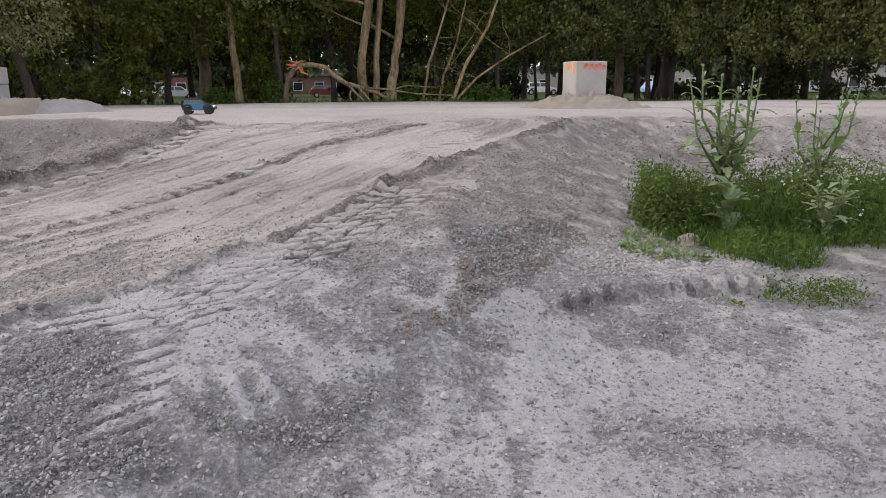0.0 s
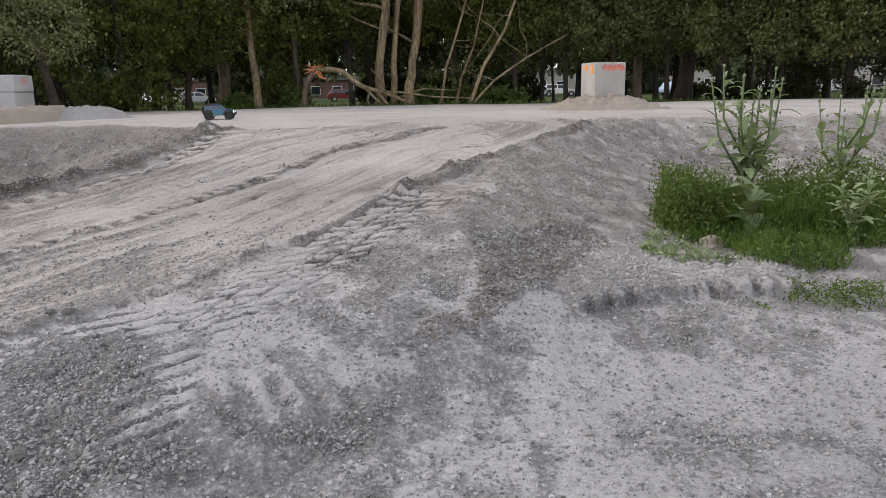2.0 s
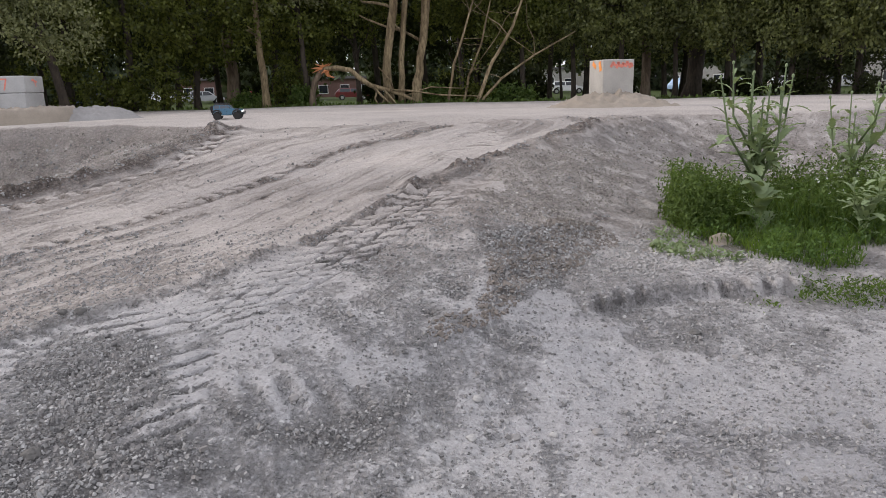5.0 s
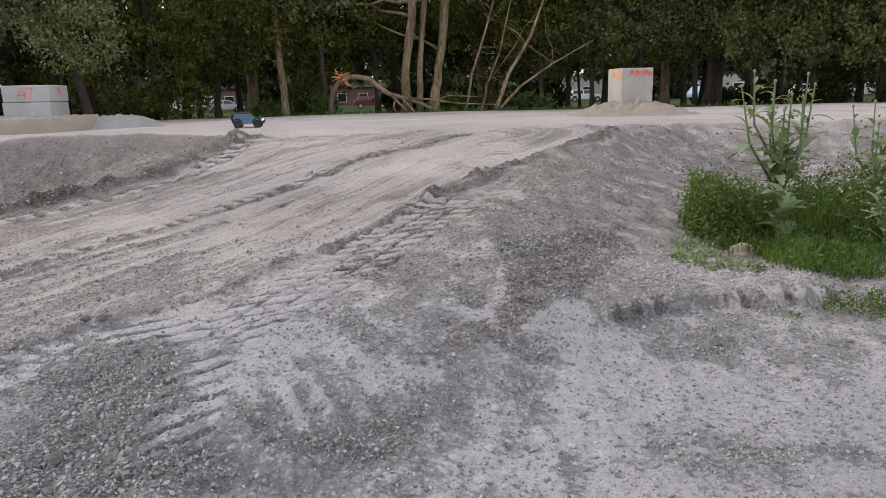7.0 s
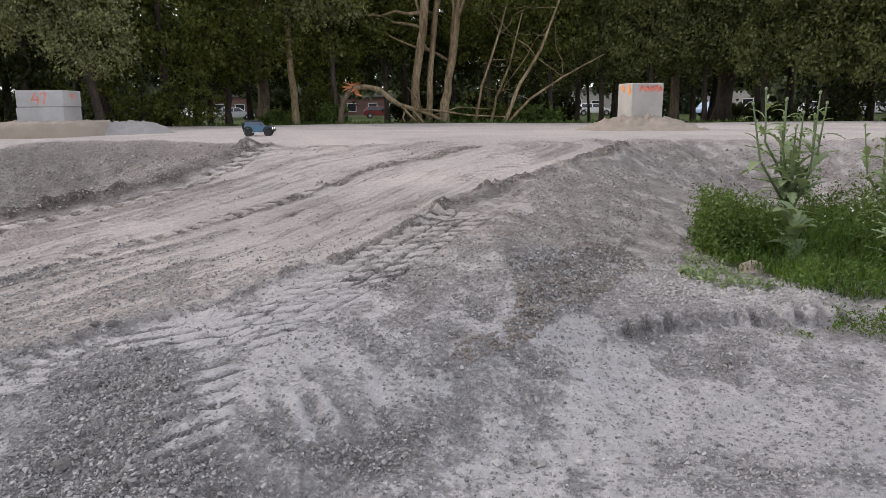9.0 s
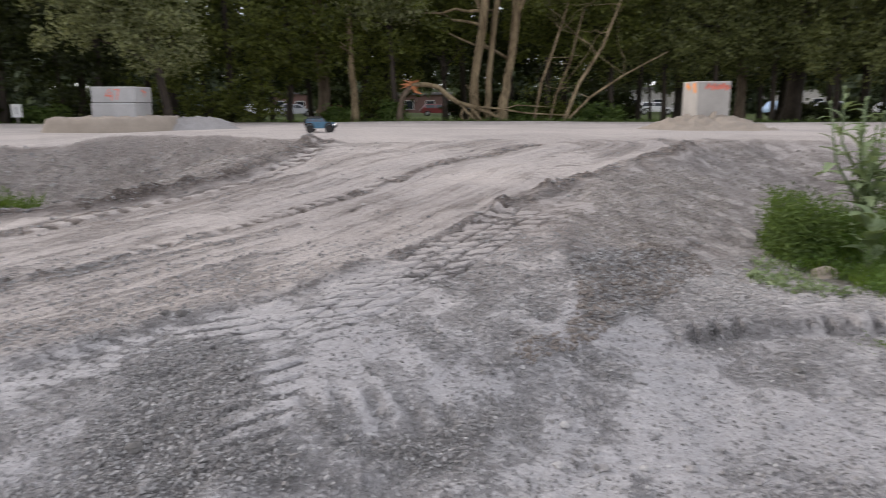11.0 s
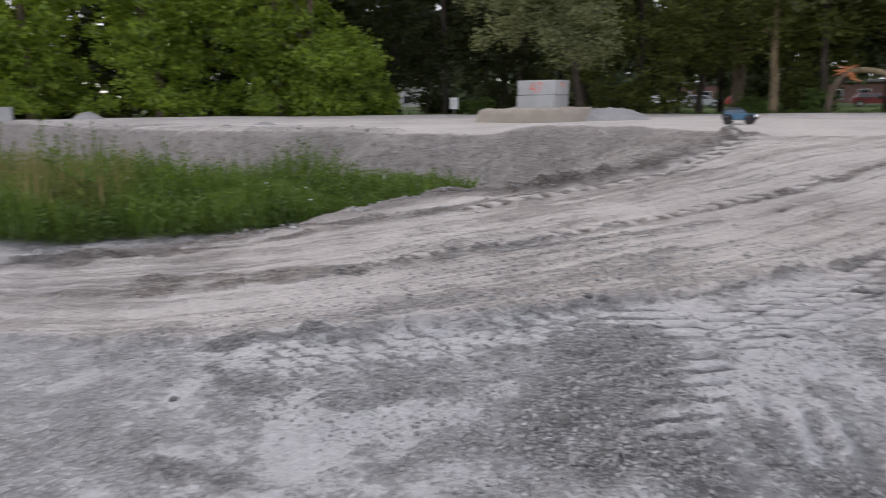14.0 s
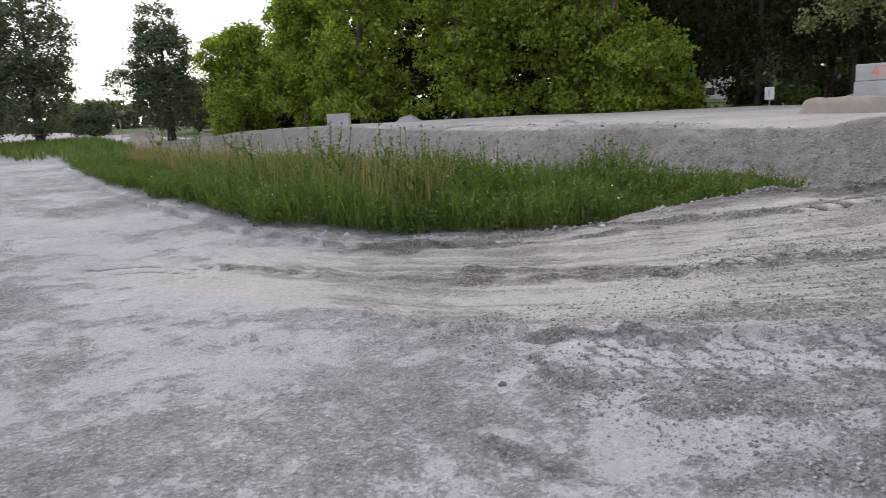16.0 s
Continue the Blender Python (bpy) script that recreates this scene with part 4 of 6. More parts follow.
# single trunks along the wood's edge: bearing, distance, lean, radius, bark, crown
EDGE = [(-11.9, 26.8, -0.25, 0.13, BARK_PALE), (-14.2, 29.5, -0.3, 0.24, BARK_BROWN), (17.6, 30, 0.0, 0.19, BARK_BROWN), (21.0, 31, 0.25, 0.34, BARK_DARK), (10.3, 34, 0.1, 0.12, BARK_DARK),
        (13.2, 36, -0.1, 0.2, BARK_DARK), (25.5, 30, -0.1, 0.15, BARK_DARK), (30.5, 29, 0.1, 0.13, BARK_DARK), (36, 28, 0.2, 0.15, BARK_DARK)]
for k, (az, dist, lean, r, bark) in enumerate(EDGE):
    px, py = polar(az, dist)
    low = 2.1 if az > 8 else 2.6
    wide = 1.35 if az > 8 else 1.1
    tree("poplar", px, py, [[(0, 0, 0, r), (lean * 0.4, 0, 2.5, r * 0.88), (lean, 0.1, 6, r * 0.75), (lean * 1.4, 0.2, 10, r * 0.4)]],
         [(0, 0, 8.2, 3.2, 3.0, 3.4), (1.2, -0.6, low + 0.9, 2.0 * wide, 1.3, 1.3), (-1.3, -0.5, low + 0.7, 1.9 * wide, 1.3, 1.2)], 270, 45, 0.145,
         LEAF_POPLAR if az < 8 else LEAF_OLIVE, bark, "tall poplar with brown trunk at the edge of a dark wood", 200 + k, group="trees at the wood's edge", limbs=3)

# leafy trees whose twigs hang to the ground
for k, (az, dist, w, mat) in enumerate(((-17.0, 28.5, 1.7, LEAF_POPLAR), (-21.5, 27.0, 2.2, LEAF_POPLAR), (-25.5, 28.0, 2.2, LEAF_POPLAR), (-9.5, 29.5, 1.2, LEAF_POPLAR), (-30.5, 29.0, 2.1, LEAF_DARK), (-36.5, 30.5, 1.8, LEAF_DARK), (-40.5, 32.5, 1.9, LEAF_DARK))):
    px, py = polar(az, dist)
    blobs = [(0, 0, 7.6, w * 1.4, w * 1.3, 3.6), (0.3, -0.3, 3.6, w * 1.05, w * 0.8, 1.9), (-0.6, -0.4, 1.6, w * 0.62, w * 0.5, 1.3), (0.9, -0.2, 2.4, w * 0.6, w * 0.5, 1.5), (-1.0, 0.1, 2.9, w * 0.4, w * 0.4, 1.4)]
    tree("willow", px, py, [[(0, 0, 0, 0.13), (0.1, 0, 2.5, 0.11), (-0.1, 0, 6, 0.08), (0, 0, 9, 0.06)]], blobs, 330, 62, 0.150, mat, BARK_DARK,
         "leafy tree with dark green twigs hanging low", 300 + k, group="leafy trees at the wood's edge", limbs=4, clump_r=0.36, droop=1.0)

# leafy boughs that hang over the wood's edge
for k, (az, dist, w, z0) in enumerate(((-5.2, 28.5, 1.7, 3.9), (-9.4, 26.6, 1.3, 4.7), (3.2, 29.5, 1.8, 3.8), (8.2, 28.0, 1.7, 3.4), (12.2, 28.5, 1.9, 3.3), (16.0, 27.6, 1.8, 3.2), (20.0, 28.3, 2.0, 3.3), (24.2, 27.6, 1.9, 3.0), (28.2, 27.0, 1.9, 2.7), (32.4, 26.8, 2.0, 2.6), (37.0, 26.5, 2.0, 2.6))):
    px, py = polar(az, dist)
    blobs = [(0, 0, z0, w, 0.9, 0.9), (-0.7, -0.3, z0 - 0.7, w * 0.55, 0.6, 0.7), (0.8, -0.2, z0 - 0.5, w * 0.5, 0.6, 0.6), (0, 0.3, z0 + 1.5, w * 1.2, 1.1, 0.9)]
    tree("poplar", px, py, [[(0.2, 0.9, 0, 0.1), (0.1, 0.8, 2.2, 0.085), (0, 0.4, 4.6, 0.05)]], blobs, 190, 56, 0.135, LEAF_SILVER if az == -9.4 else LEAF_POPLAR if az < 10 else LEAF_OLIVE, BARK_DARK,
         "slender poplar with olive leaves hanging over the verge", 340 + k, group="slender trees at the wood's edge", limbs=4, clump_r=0.36, droop=1.0)

# the silvery willow behind the slabs
px, py = polar(-29.0, 24.0)
tree("silver_willow", px, py, [[(0.6, 1.8, 0, 0.14), (0.4, 1.4, 2.5, 0.12), (0, 0.8, 5.5, 0.07)]],
     [(0.2, 0, 3.9, 2.3, 1.1, 1.3), (-1.5, -0.4, 2.7, 0.9, 0.8, 0.55), (1.3, 0, 2.7, 1.5, 0.9, 1.0), (0.2, 0.6, 6.0, 2.6, 1.6, 1.4), (-2.0, 0.2, 4.4, 1.3, 0.9, 1.0)], 380, 75, 0.115, LEAF_SILVER, BARK_DARK,
     "willow with silvery grey-green leaves", 401, limbs=5, clump_r=0.42, droop=0.7)

# the bright green row
for k, (az, dist, w, h) in enumerate(((-44.6, 29.0, 1.35, 3.4), (-49.4, 30.5, 2.3, 8.2), (-58.0, 31.0, 2.25, 8.8), (-66.3, 33.0, 2.2, 9.0), (-70.8, 38.0, 2.0, 7.4), (-75.4, 43.0, 2.1, 6.2))):
    px, py = polar(az, dist)
    hull = random.Random(900 + k)
    blobs = []
    for i in range(40):
        u, a = hull.uniform(-0.95, 0.95), hull.uniform(0, 2 * math.pi)
        e = math.sqrt(1 - u * u) * (1.0 if u > -0.3 else 0.98 / max(0.31, math.sqrt(1 - u * u)))
        s_ = hull.uniform(0.65, 1.0)
        blobs.append((w * 1.05 * e * s_ * math.cos(a), w * 1.0 * e * s_ * math.sin(a), h * (0.5 + 0.47 * u), 0.78, 0.78, 0.30))
    tree("maple", px, py, [[(0, 0, 0, 0.2), (0.1, 0, h * 0.4, 0.15), (0, 0, h * 0.85, 0.05)]], blobs, 40 * 7, 75, 0.165, LEAF_BRIGHT, BARK_BROWN,
         "dense bright green maple standing in a row", 500 + k, group="row of bright green trees", limbs=4, clump_r=0.42, droop=0.6, coarse=7.5, core=[(0, 0.2, h * 0.52, w * 0.9, w * 0.8, h * 0.44), (0, 0.4, h * 0.2, w * 0.8, w * 0.6, h * 0.2)])

# bare grey twigs of a dying tree among the green row
px, py = polar(-47.6, 28.6)
tree("bare_tree", px, py,
     [[(0, 0.6, 0, 0.10), (0.1, 0.5, 2.4, 0.08), (0.4, 0.2, 4.4, 0.05), (0.6, 0.1, 6.5, 0.02)], [(0.1, 0.5, 2.4, 0.06), (-0.6, -0.2, 4.0, 0.035), (-0.9, -0.3, 6.2, 0.012)], [(0.1, 0.5, 2.2, 0.05), (-1.1, -0.5, 3.2, 0.03), (-2.0, -0.7, 4.2, 0.012)],
      [(0.3, 0.3, 3.4, 0.045), (1.1, -0.3, 4.8, 0.03), (1.4, -0.3, 6.4, 0.012)]],
     [], 0, 0, 0.1, LEAF_BRIGHT, BARK_BROWN, "half-dead tree with bare grey-brown twigs", 590, limbs=5)

# dark trunks and trees deeper in the wood, its shade partly put into the leaf colour
rw = random.Random(77)
for k in range(24):
    az = -44 + k * 3.5 + rw.uniform(-1.2, 1.2)
    dist = rw.uniform(36, 46)
    px, py = polar(az, dist)
    r = rw.uniform(0.08, 0.17)
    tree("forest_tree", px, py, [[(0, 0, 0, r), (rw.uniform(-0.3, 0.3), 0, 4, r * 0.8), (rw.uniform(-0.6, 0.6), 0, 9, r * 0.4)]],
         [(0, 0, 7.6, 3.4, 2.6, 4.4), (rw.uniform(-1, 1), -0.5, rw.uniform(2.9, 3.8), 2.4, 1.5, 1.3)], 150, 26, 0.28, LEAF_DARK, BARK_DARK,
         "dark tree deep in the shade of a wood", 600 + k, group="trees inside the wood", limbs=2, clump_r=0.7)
for k in range(15):
    az = -46 + k * 6.2 + rw.uniform(-2, 2)
    px, py = polar(az, rw.uniform(50, 60))
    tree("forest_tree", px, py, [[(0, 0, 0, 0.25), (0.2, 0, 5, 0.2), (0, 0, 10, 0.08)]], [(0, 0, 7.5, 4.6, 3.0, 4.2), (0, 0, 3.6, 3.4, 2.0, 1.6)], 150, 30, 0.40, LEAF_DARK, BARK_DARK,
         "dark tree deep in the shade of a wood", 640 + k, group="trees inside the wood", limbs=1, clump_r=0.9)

# dark backing added behind the green row, so that its gaps look shaded
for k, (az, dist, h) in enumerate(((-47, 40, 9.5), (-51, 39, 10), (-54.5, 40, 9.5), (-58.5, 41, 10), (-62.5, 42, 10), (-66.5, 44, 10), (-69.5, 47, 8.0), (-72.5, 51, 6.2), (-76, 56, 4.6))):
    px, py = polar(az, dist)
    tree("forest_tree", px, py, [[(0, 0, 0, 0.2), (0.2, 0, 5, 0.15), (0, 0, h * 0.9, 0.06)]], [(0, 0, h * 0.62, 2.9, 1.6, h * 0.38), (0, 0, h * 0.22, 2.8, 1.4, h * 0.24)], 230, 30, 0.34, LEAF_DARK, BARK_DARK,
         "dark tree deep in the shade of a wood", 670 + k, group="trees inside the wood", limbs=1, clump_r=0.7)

# bushes at the foot of the wood
for k, (az, dist, w, h, mat) in enumerate(((-13.0, 27.5, 0.8, 0.5, WEED_DARK), (-10.2, 28.0, 0.6, 1.5, LEAF_POPLAR), (-9.0, 27.0, 0.5, 0.7, WEED_DARK), (1.2, 27.3, 0.7, 0.6, WEED_DARK), (4.0, 27.2, 0.9, 0.7, LEAF_POPLAR), (7.5, 27.4, 0.9, 0.55, WEED_DARK),
                                           (-34.0, 30, 0.9, 0.6, WEED_DARK), (-44.0, 28.2, 1.3, 1.4, LEAF_BRIGHT), (-41.5, 29, 0.9, 0.9, LEAF_BRIGHT), (-23, 26.2, 1.0, 1.1, LEAF_POPLAR), (-20, 26.2, 1.0, 1.2, LEAF_POPLAR), (28.5, 28, 1.4, 1.2, LEAF_DARK), (33, 27.5, 1.6, 1.3, LEAF_DARK), (24, 29, 0.9, 0.6, LEAF_DARK))):
    px, py = polar(az, dist)
    tree("bush", px, py, [[(0, 0, 0, 0.03), (0.1, 0, h * 0.5, 0.02), (0.1, 0, h, 0.01)]], [(0, 0, h * 0.6, w, w * 0.6, h * 0.55)], 40, 55, 0.11, mat, BARK_DARK,
         "low leafy bush at the foot of the wood", 700 + k, "bush", 3, 0.25, group="bushes along the wood")

# bearings at which one sees through below the crowns, and their half widths
GAPS = [(-17.4, 1.3), (-6.0, 1.2), (11.0, 1.8), (20.3, 0.9), (33.5, 2.2), (-39.5, 0.6)]


def in_gap(az, more=0.0):
    return any(abs(az - g) < w + more for g, w in GAPS)


# undergrowth inside the wood, with gaps
for k in range(-10, 26):
    az = -42 + k * 3.2 + rw.uniform(-1.0, 1.0)
    px, py = polar(az, rw.uniform(40, 58))
    h = rw.uniform(1.0, 2.3)
    w = rw.uniform(1.1, 2.0)
    if in_gap(az, 0.6):
        continue
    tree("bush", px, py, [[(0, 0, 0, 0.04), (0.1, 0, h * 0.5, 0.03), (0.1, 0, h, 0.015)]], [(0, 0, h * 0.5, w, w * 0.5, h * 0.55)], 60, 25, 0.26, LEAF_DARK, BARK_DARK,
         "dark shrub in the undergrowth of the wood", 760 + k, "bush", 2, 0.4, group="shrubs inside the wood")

# far to the side: a lone tree, a tall dark stand, a distant wood
px, py = polar(-80.8, 52)
tree("lone_tree", px, py, [[(0, 0, 0, 0.25), (0, 0, 3, 0.2), (0.2, 0, 7.5, 0.06)]],
     [(0, 0, 3.0, 2.3, 2.3, 2.2), (0.1, 0, 5.4, 2.1, 2.1, 2.1), (0.2, 0, 7.6, 1.4, 1.4, 1.6), (-1.2, -1.8, 3.9, 1.1, 1.8, 1.4)], 400, 60, 0.19, LEAF_FAR, BARK_DARK, "lone grey-green tree standing beside the track", 801, limbs=8, clump_r=0.45, coarse=99)
for k, (az, dist, h) in enumerate(((-89.4, 58, 12), (-92.5, 62, 13), (-95, 60, 13), (-86.0, 95, 4.2), (-78.6, 80, 6))):
    px, py = polar(az, dist)
    tree("roadside_tree", px, py, [[(0, 0, 0, 0.3), (0, 0, 4, 0.25), (0.2, 0, h * 0.8, 0.06)]],
         [(0, 0, h * 0.62, 2.9, 2.9, h * 0.36), (0.4, 0, h * 0.28, 2.6, 2.6, h * 0.22)], 330, 55, 0.24, LEAF_FAR, BARK_DARK, "tall dark roadside tree", 810 + k, group="trees beside the track", limbs=5, clump_r=0.6, coarse=99)
far = []
nr = np.random.default_rng(9)
for k in range(60):
    az = -100 + k * 2.6
    px, py = polar(az, 190 + nr.uniform(-12, 12))
    far.append(crown_leaves([(px, py, 2.5, 5.5, 5.5, nr.uniform(3.5, 5.5))], 60, 9, 1.8, nr, 1.2, 0.2, 99))
for k in range(46):
    az = -46 + k * 2.0
    px, py = polar(az, 100 + nr.uniform(-8, 8))
    high = nr.uniform(7.0, 8.5)
    far.append(crown_leaves([(px, py, 9.0, 2.8, 2.0, 5.8) if in_gap(az, 1.0) else (px, py, 5.5, 2.8, 2.0, high)], 90, 11, 1.4, nr, 1.0, 0.2, 99))
wood = new("distant_wood", quad_mesh("distant_wood", np.concatenate(far), 4))
wood.data.materials.append(LEAF_FAR)
tagged(wood, "belt of distant dark green trees on the horizon", "woods", kind="stuff")


# ---------------------------------------------------------------- weeds
def points_in(poly, n, rng, margin=0.0, bias=None):
    P = np.array(poly)
    lo, hi = P.min(0), P.max(0)
    got = []
    total = 0
    while total < n:
        q = rng.uniform(lo, hi, (n * 2, 2))
        d = inside(q[:, 0], q[:, 1], poly) + 0.22 * fbm(q[:, 0], q[:, 1], 0.6, 2, 81)
        keep = d > margin
        if bias is not None:
            keep &= rng.random(len(q)) < bias(q[:, 0], q[:, 1], d)
        got.append(q[keep])
        total += keep.sum()
    return np.concatenate(got)[:n]


def blades(P, H, rng, width=0.011, lean=0.35):
    """Grass blades: narrow bent rhombs rising from the points P."""
    n = len(P)
    base = np.column_stack([P, ground_height(P[:, 0], P[:, 1]) - 0.01])
    a = rng.uniform(0, 2 * np.pi, n)
    out = np.column_stack([np.cos(a), np.sin(a), np.zeros(n)])
    side = np.column_stack([-np.sin(a + 0.6), np.cos(a + 0.6), np.zeros(n)])
    bend = (rng.uniform(0.05, 1.0, n) * lean * H)[:, None]
    w = (width * rng.uniform(0.6, 1.5, n))[:, None]
    mid = base + out * bend * 0.35 + np.array([0, 0, 1]) * (H * 0.55)[:, None]
    tip = base + out * bend + np.array([0, 0, 1]) * H[:, None]
    return np.stack([base, mid + side * w, tip, mid - side * w], 1)


def stuff(name, quads, mat, label, category):
    ob = new(name, quad_mesh(name, quads, 4))
    ob.data.materials.append(mat)
    return tagged(ob, label, category, kind="stuff")


def leafy(P, H, rng, per, size):
    """Leafy stems: leaves strung up thin stalks."""
    n = len(P)
    base = np.column_stack([P, ground_height(P[:, 0], P[:, 1])])
    lean = rng.normal(0, 0.16, (n, 2))
    u = rng.uniform(0.08, 1.0, (n, per))
    c = np.repeat(base[:, None, :], per, 1)
    c[:, :, 2] += u * H[:, None]
    c[:, :, :2] += lean[:, None, :] * (u * H[:, None])[:, :, None] + rng.normal(0, 0.045, (n, per, 2)) * (1.15 - u * 0.8)[:, :, None]
    return leaf_quads(c.reshape(-1, 3), size, rng, -0.5, 0.34)


wr = np.random.default_rng(21)


def left_height(P):
    x = P[:, 0]
    return np.where(x > -7.4, 0.38 + 0.36 * np.clip((-5.6 - x) / 1.8, 0, 1), 0.74 - 0.22 * np.clip((-11 - x) / 6, 0, 1)) * (0.85 + 0.38 * vnoise(P[:, 0], P[:, 1], 0.8, 5))


def near_front(x, y, d):
    return np.clip(1.5 - np.hypot(x, y) / 22, 0.12, 1) * np.where(d < 1.5, 1.0, 0.45)


P = points_in(WEEDS_LEFT, 30000, wr, 0.05, near_front)
stuff("tall_grass", blades(P, left_height(P) * wr.uniform(0.3, 1.05, len(P)), wr, 0.0062, 0.6), WEED, "tall fresh green grass along the gravel track", "grass")
P = points_in(WEEDS_LEFT, 6500, wr, 0.05, near_front)
stuff("leafy_weeds", leafy(P, left_height(P) * wr.uniform(0.5, 1.0, len(P)), wr, 18, 0.062), WEED_DARK, "dense dark green leafy weeds among tall grass", "weeds")
P = points_in([(-6.9, 3.4), (-8.5, 2.9), (-12, 2.6), (-18, 2.2), (-26, 2.2), (-20, 4.0), (-12, 5), (-9, 5.6)], 2600, wr, 0.0)
stuff("seeding_grass", blades(P, wr.uniform(0.45, 0.95, len(P)), wr, 0.006, 0.4), WEED_STRAW, "straw-coloured seeding grass stalks", "grass")
def right_height(P):
    return (0.09 + 0.17 * np.clip(inside(P[:, 0], P[:, 1], WEEDS_RIGHT) / 0.7, 0, 1)) * (1 + 0.45 * vnoise(P[:, 0], P[:, 1], 0.5, 15))


P = points_in(WEEDS_RIGHT, 17000, wr, 0.04)
stuff("tall_grass", blades(P, right_height(P) * wr.uniform(0.5, 1.2, len(P)), wr, 0.0042, 0.85), WEED, "fresh green grass below the gravel bank", "grass")
P = points_in(WEEDS_RIGHT, 2600, wr, 0.10)
stuff("leafy_weeds", leafy(P, (0.03 + right_height(P)) * wr.uniform(0.4, 1.2, len(P)), wr, 18, 0.036), WEED_BROAD, "mid-green leafy weeds below the gravel bank", "weeds")
P = points_in([(2.28, 6.3), (2.16, 5.7), (2.3, 5.5), (2.62, 5.8), (2.68, 6.3)], 420, wr, -0.05)
stuff("leafy_weeds", leafy(P, wr.uniform(0.22, 0.56, len(P)), wr, 30, 0.042), WEED_DARK, "bushy clump of dark green weeds at the bank's foot", "weeds")
P = points_in([(3.2, 5.4), (3.3, 6.4), (4.4, 6.8), (5.0, 6.0), (4.2, 5.3)], 420, wr, 0.0)
stuff("leafy_weeds", leafy(P, wr.uniform(0.3, 0.62, len(P)), wr, 26, 0.038), WEED_DARK, "tall thin flowering weeds below the gravel bank", "weeds")
P = points_in([(1.95, 3.75), (2.3, 3.7), (2.75, 3.78), (2.95, 4.05), (2.3, 4.08)], 130, wr, -0.03)
stuff("leafy_weeds", leafy(P, wr.uniform(0.03, 0.13, len(P)), wr, 9, 0.028), WEED, "small fresh green seedlings in the gravel", "weeds")
P = points_in([(1.75, 4.65), (2.1, 4.45), (2.3, 4.9), (2.1, 5.5), (1.9, 5.2)], 60, wr, 0.0)
stuff("leafy_weeds", leafy(P, wr.uniform(0.03, 0.09, len(P)), wr, 10, 0.05), THISTLE, "small grey-green seedlings in the gravel", "weeds")
P = points_in(WEEDS_LEFT, 160, wr, 0.1, near_front)
fl = np.column_stack([P, ground_height(P[:, 0], P[:, 1]) + left_height(P) * wr.uniform(0.35, 0.8, len(P))])
Q = points_in([(2.9, 4.9), (3.1, 6.3), (4.6, 6.8), (5.2, 5.4), (4.0, 4.9)], 90, wr, 0.0)
fr = np.column_stack([Q, ground_height(Q[:, 0], Q[:, 1]) + wr.uniform(0.22, 0.52, len(Q))])
stuff("white_flowers", leaf_quads(np.repeat(np.concatenate([fl, fr]), 5, 0) + wr.normal(0, 0.005, (5 * (len(fl) + len(fr)), 3)), 0.016, wr, 0, 0.8), PETAL, "tiny white flowers among the weeds", "flowers")
P = points_in([(-34, -0.6), (-40, -1.2), (-70, -4), (-70, 5), (-34, 4)], 5000, wr, 0.0)
stuff("tall_grass", blades(P, wr.uniform(0.25, 0.6, len(P)), wr, 0.030, 0.4), WEED_DARK, "tall dark green grass far along the track", "grass")
# thin verge grass at the wood's foot
q = np.column_stack([wr.uniform(-30, 22, 20000), wr.uniform(17, 29, 20000)])
d, s, side = polyline_distance(q[:, 0], q[:, 1], VERGE)
q = q[(side < 0) & (d < 2.4 * wr.random(len(q)) + 0.1)]
stuff("verge_grass", blades(q, wr.uniform(0.04, 0.17, len(q)), wr, 0.03, 0.9), WEED_DARK, "thin strip of verge grass at the foot of the wood", "grass")


def leaf_blade(length, width, lobes, spiky, rng):
    """A lobed leaf lying along +x, folded at its rib, with thickness."""
    bm = bmesh.new()
    n = lobes * 2
    rib = [bm.verts.new((length * k / n, 0, 0.10 * length * math.sin(math.pi * k / n) - 0.16 * length * (k / n) ** 2)) for k in range(n + 1)]
    for sgn in (1, -1):
        rim = []
        for k in range(n + 1):
            t = k / n
            w = width * 0.5 * math.sin(math.pi * min(1, t * 0.93 + 0.07)) ** 0.7
            w *= (1.0 if k % 2 else 1 - spiky) * rng.uniform(0.9, 1.1)
            rim.append(bm.verts.new((length * (t + (0.05 if k % 2 else 0)), sgn * (w + 0.001), rib[k].co.z + 0.22 * w)))
        for k in range(n):
            f = (rib[k], rib[k + 1], rim[k + 1], rim[k])
            bm.faces.new(f if sgn > 0 else f[::-1])
    return bm


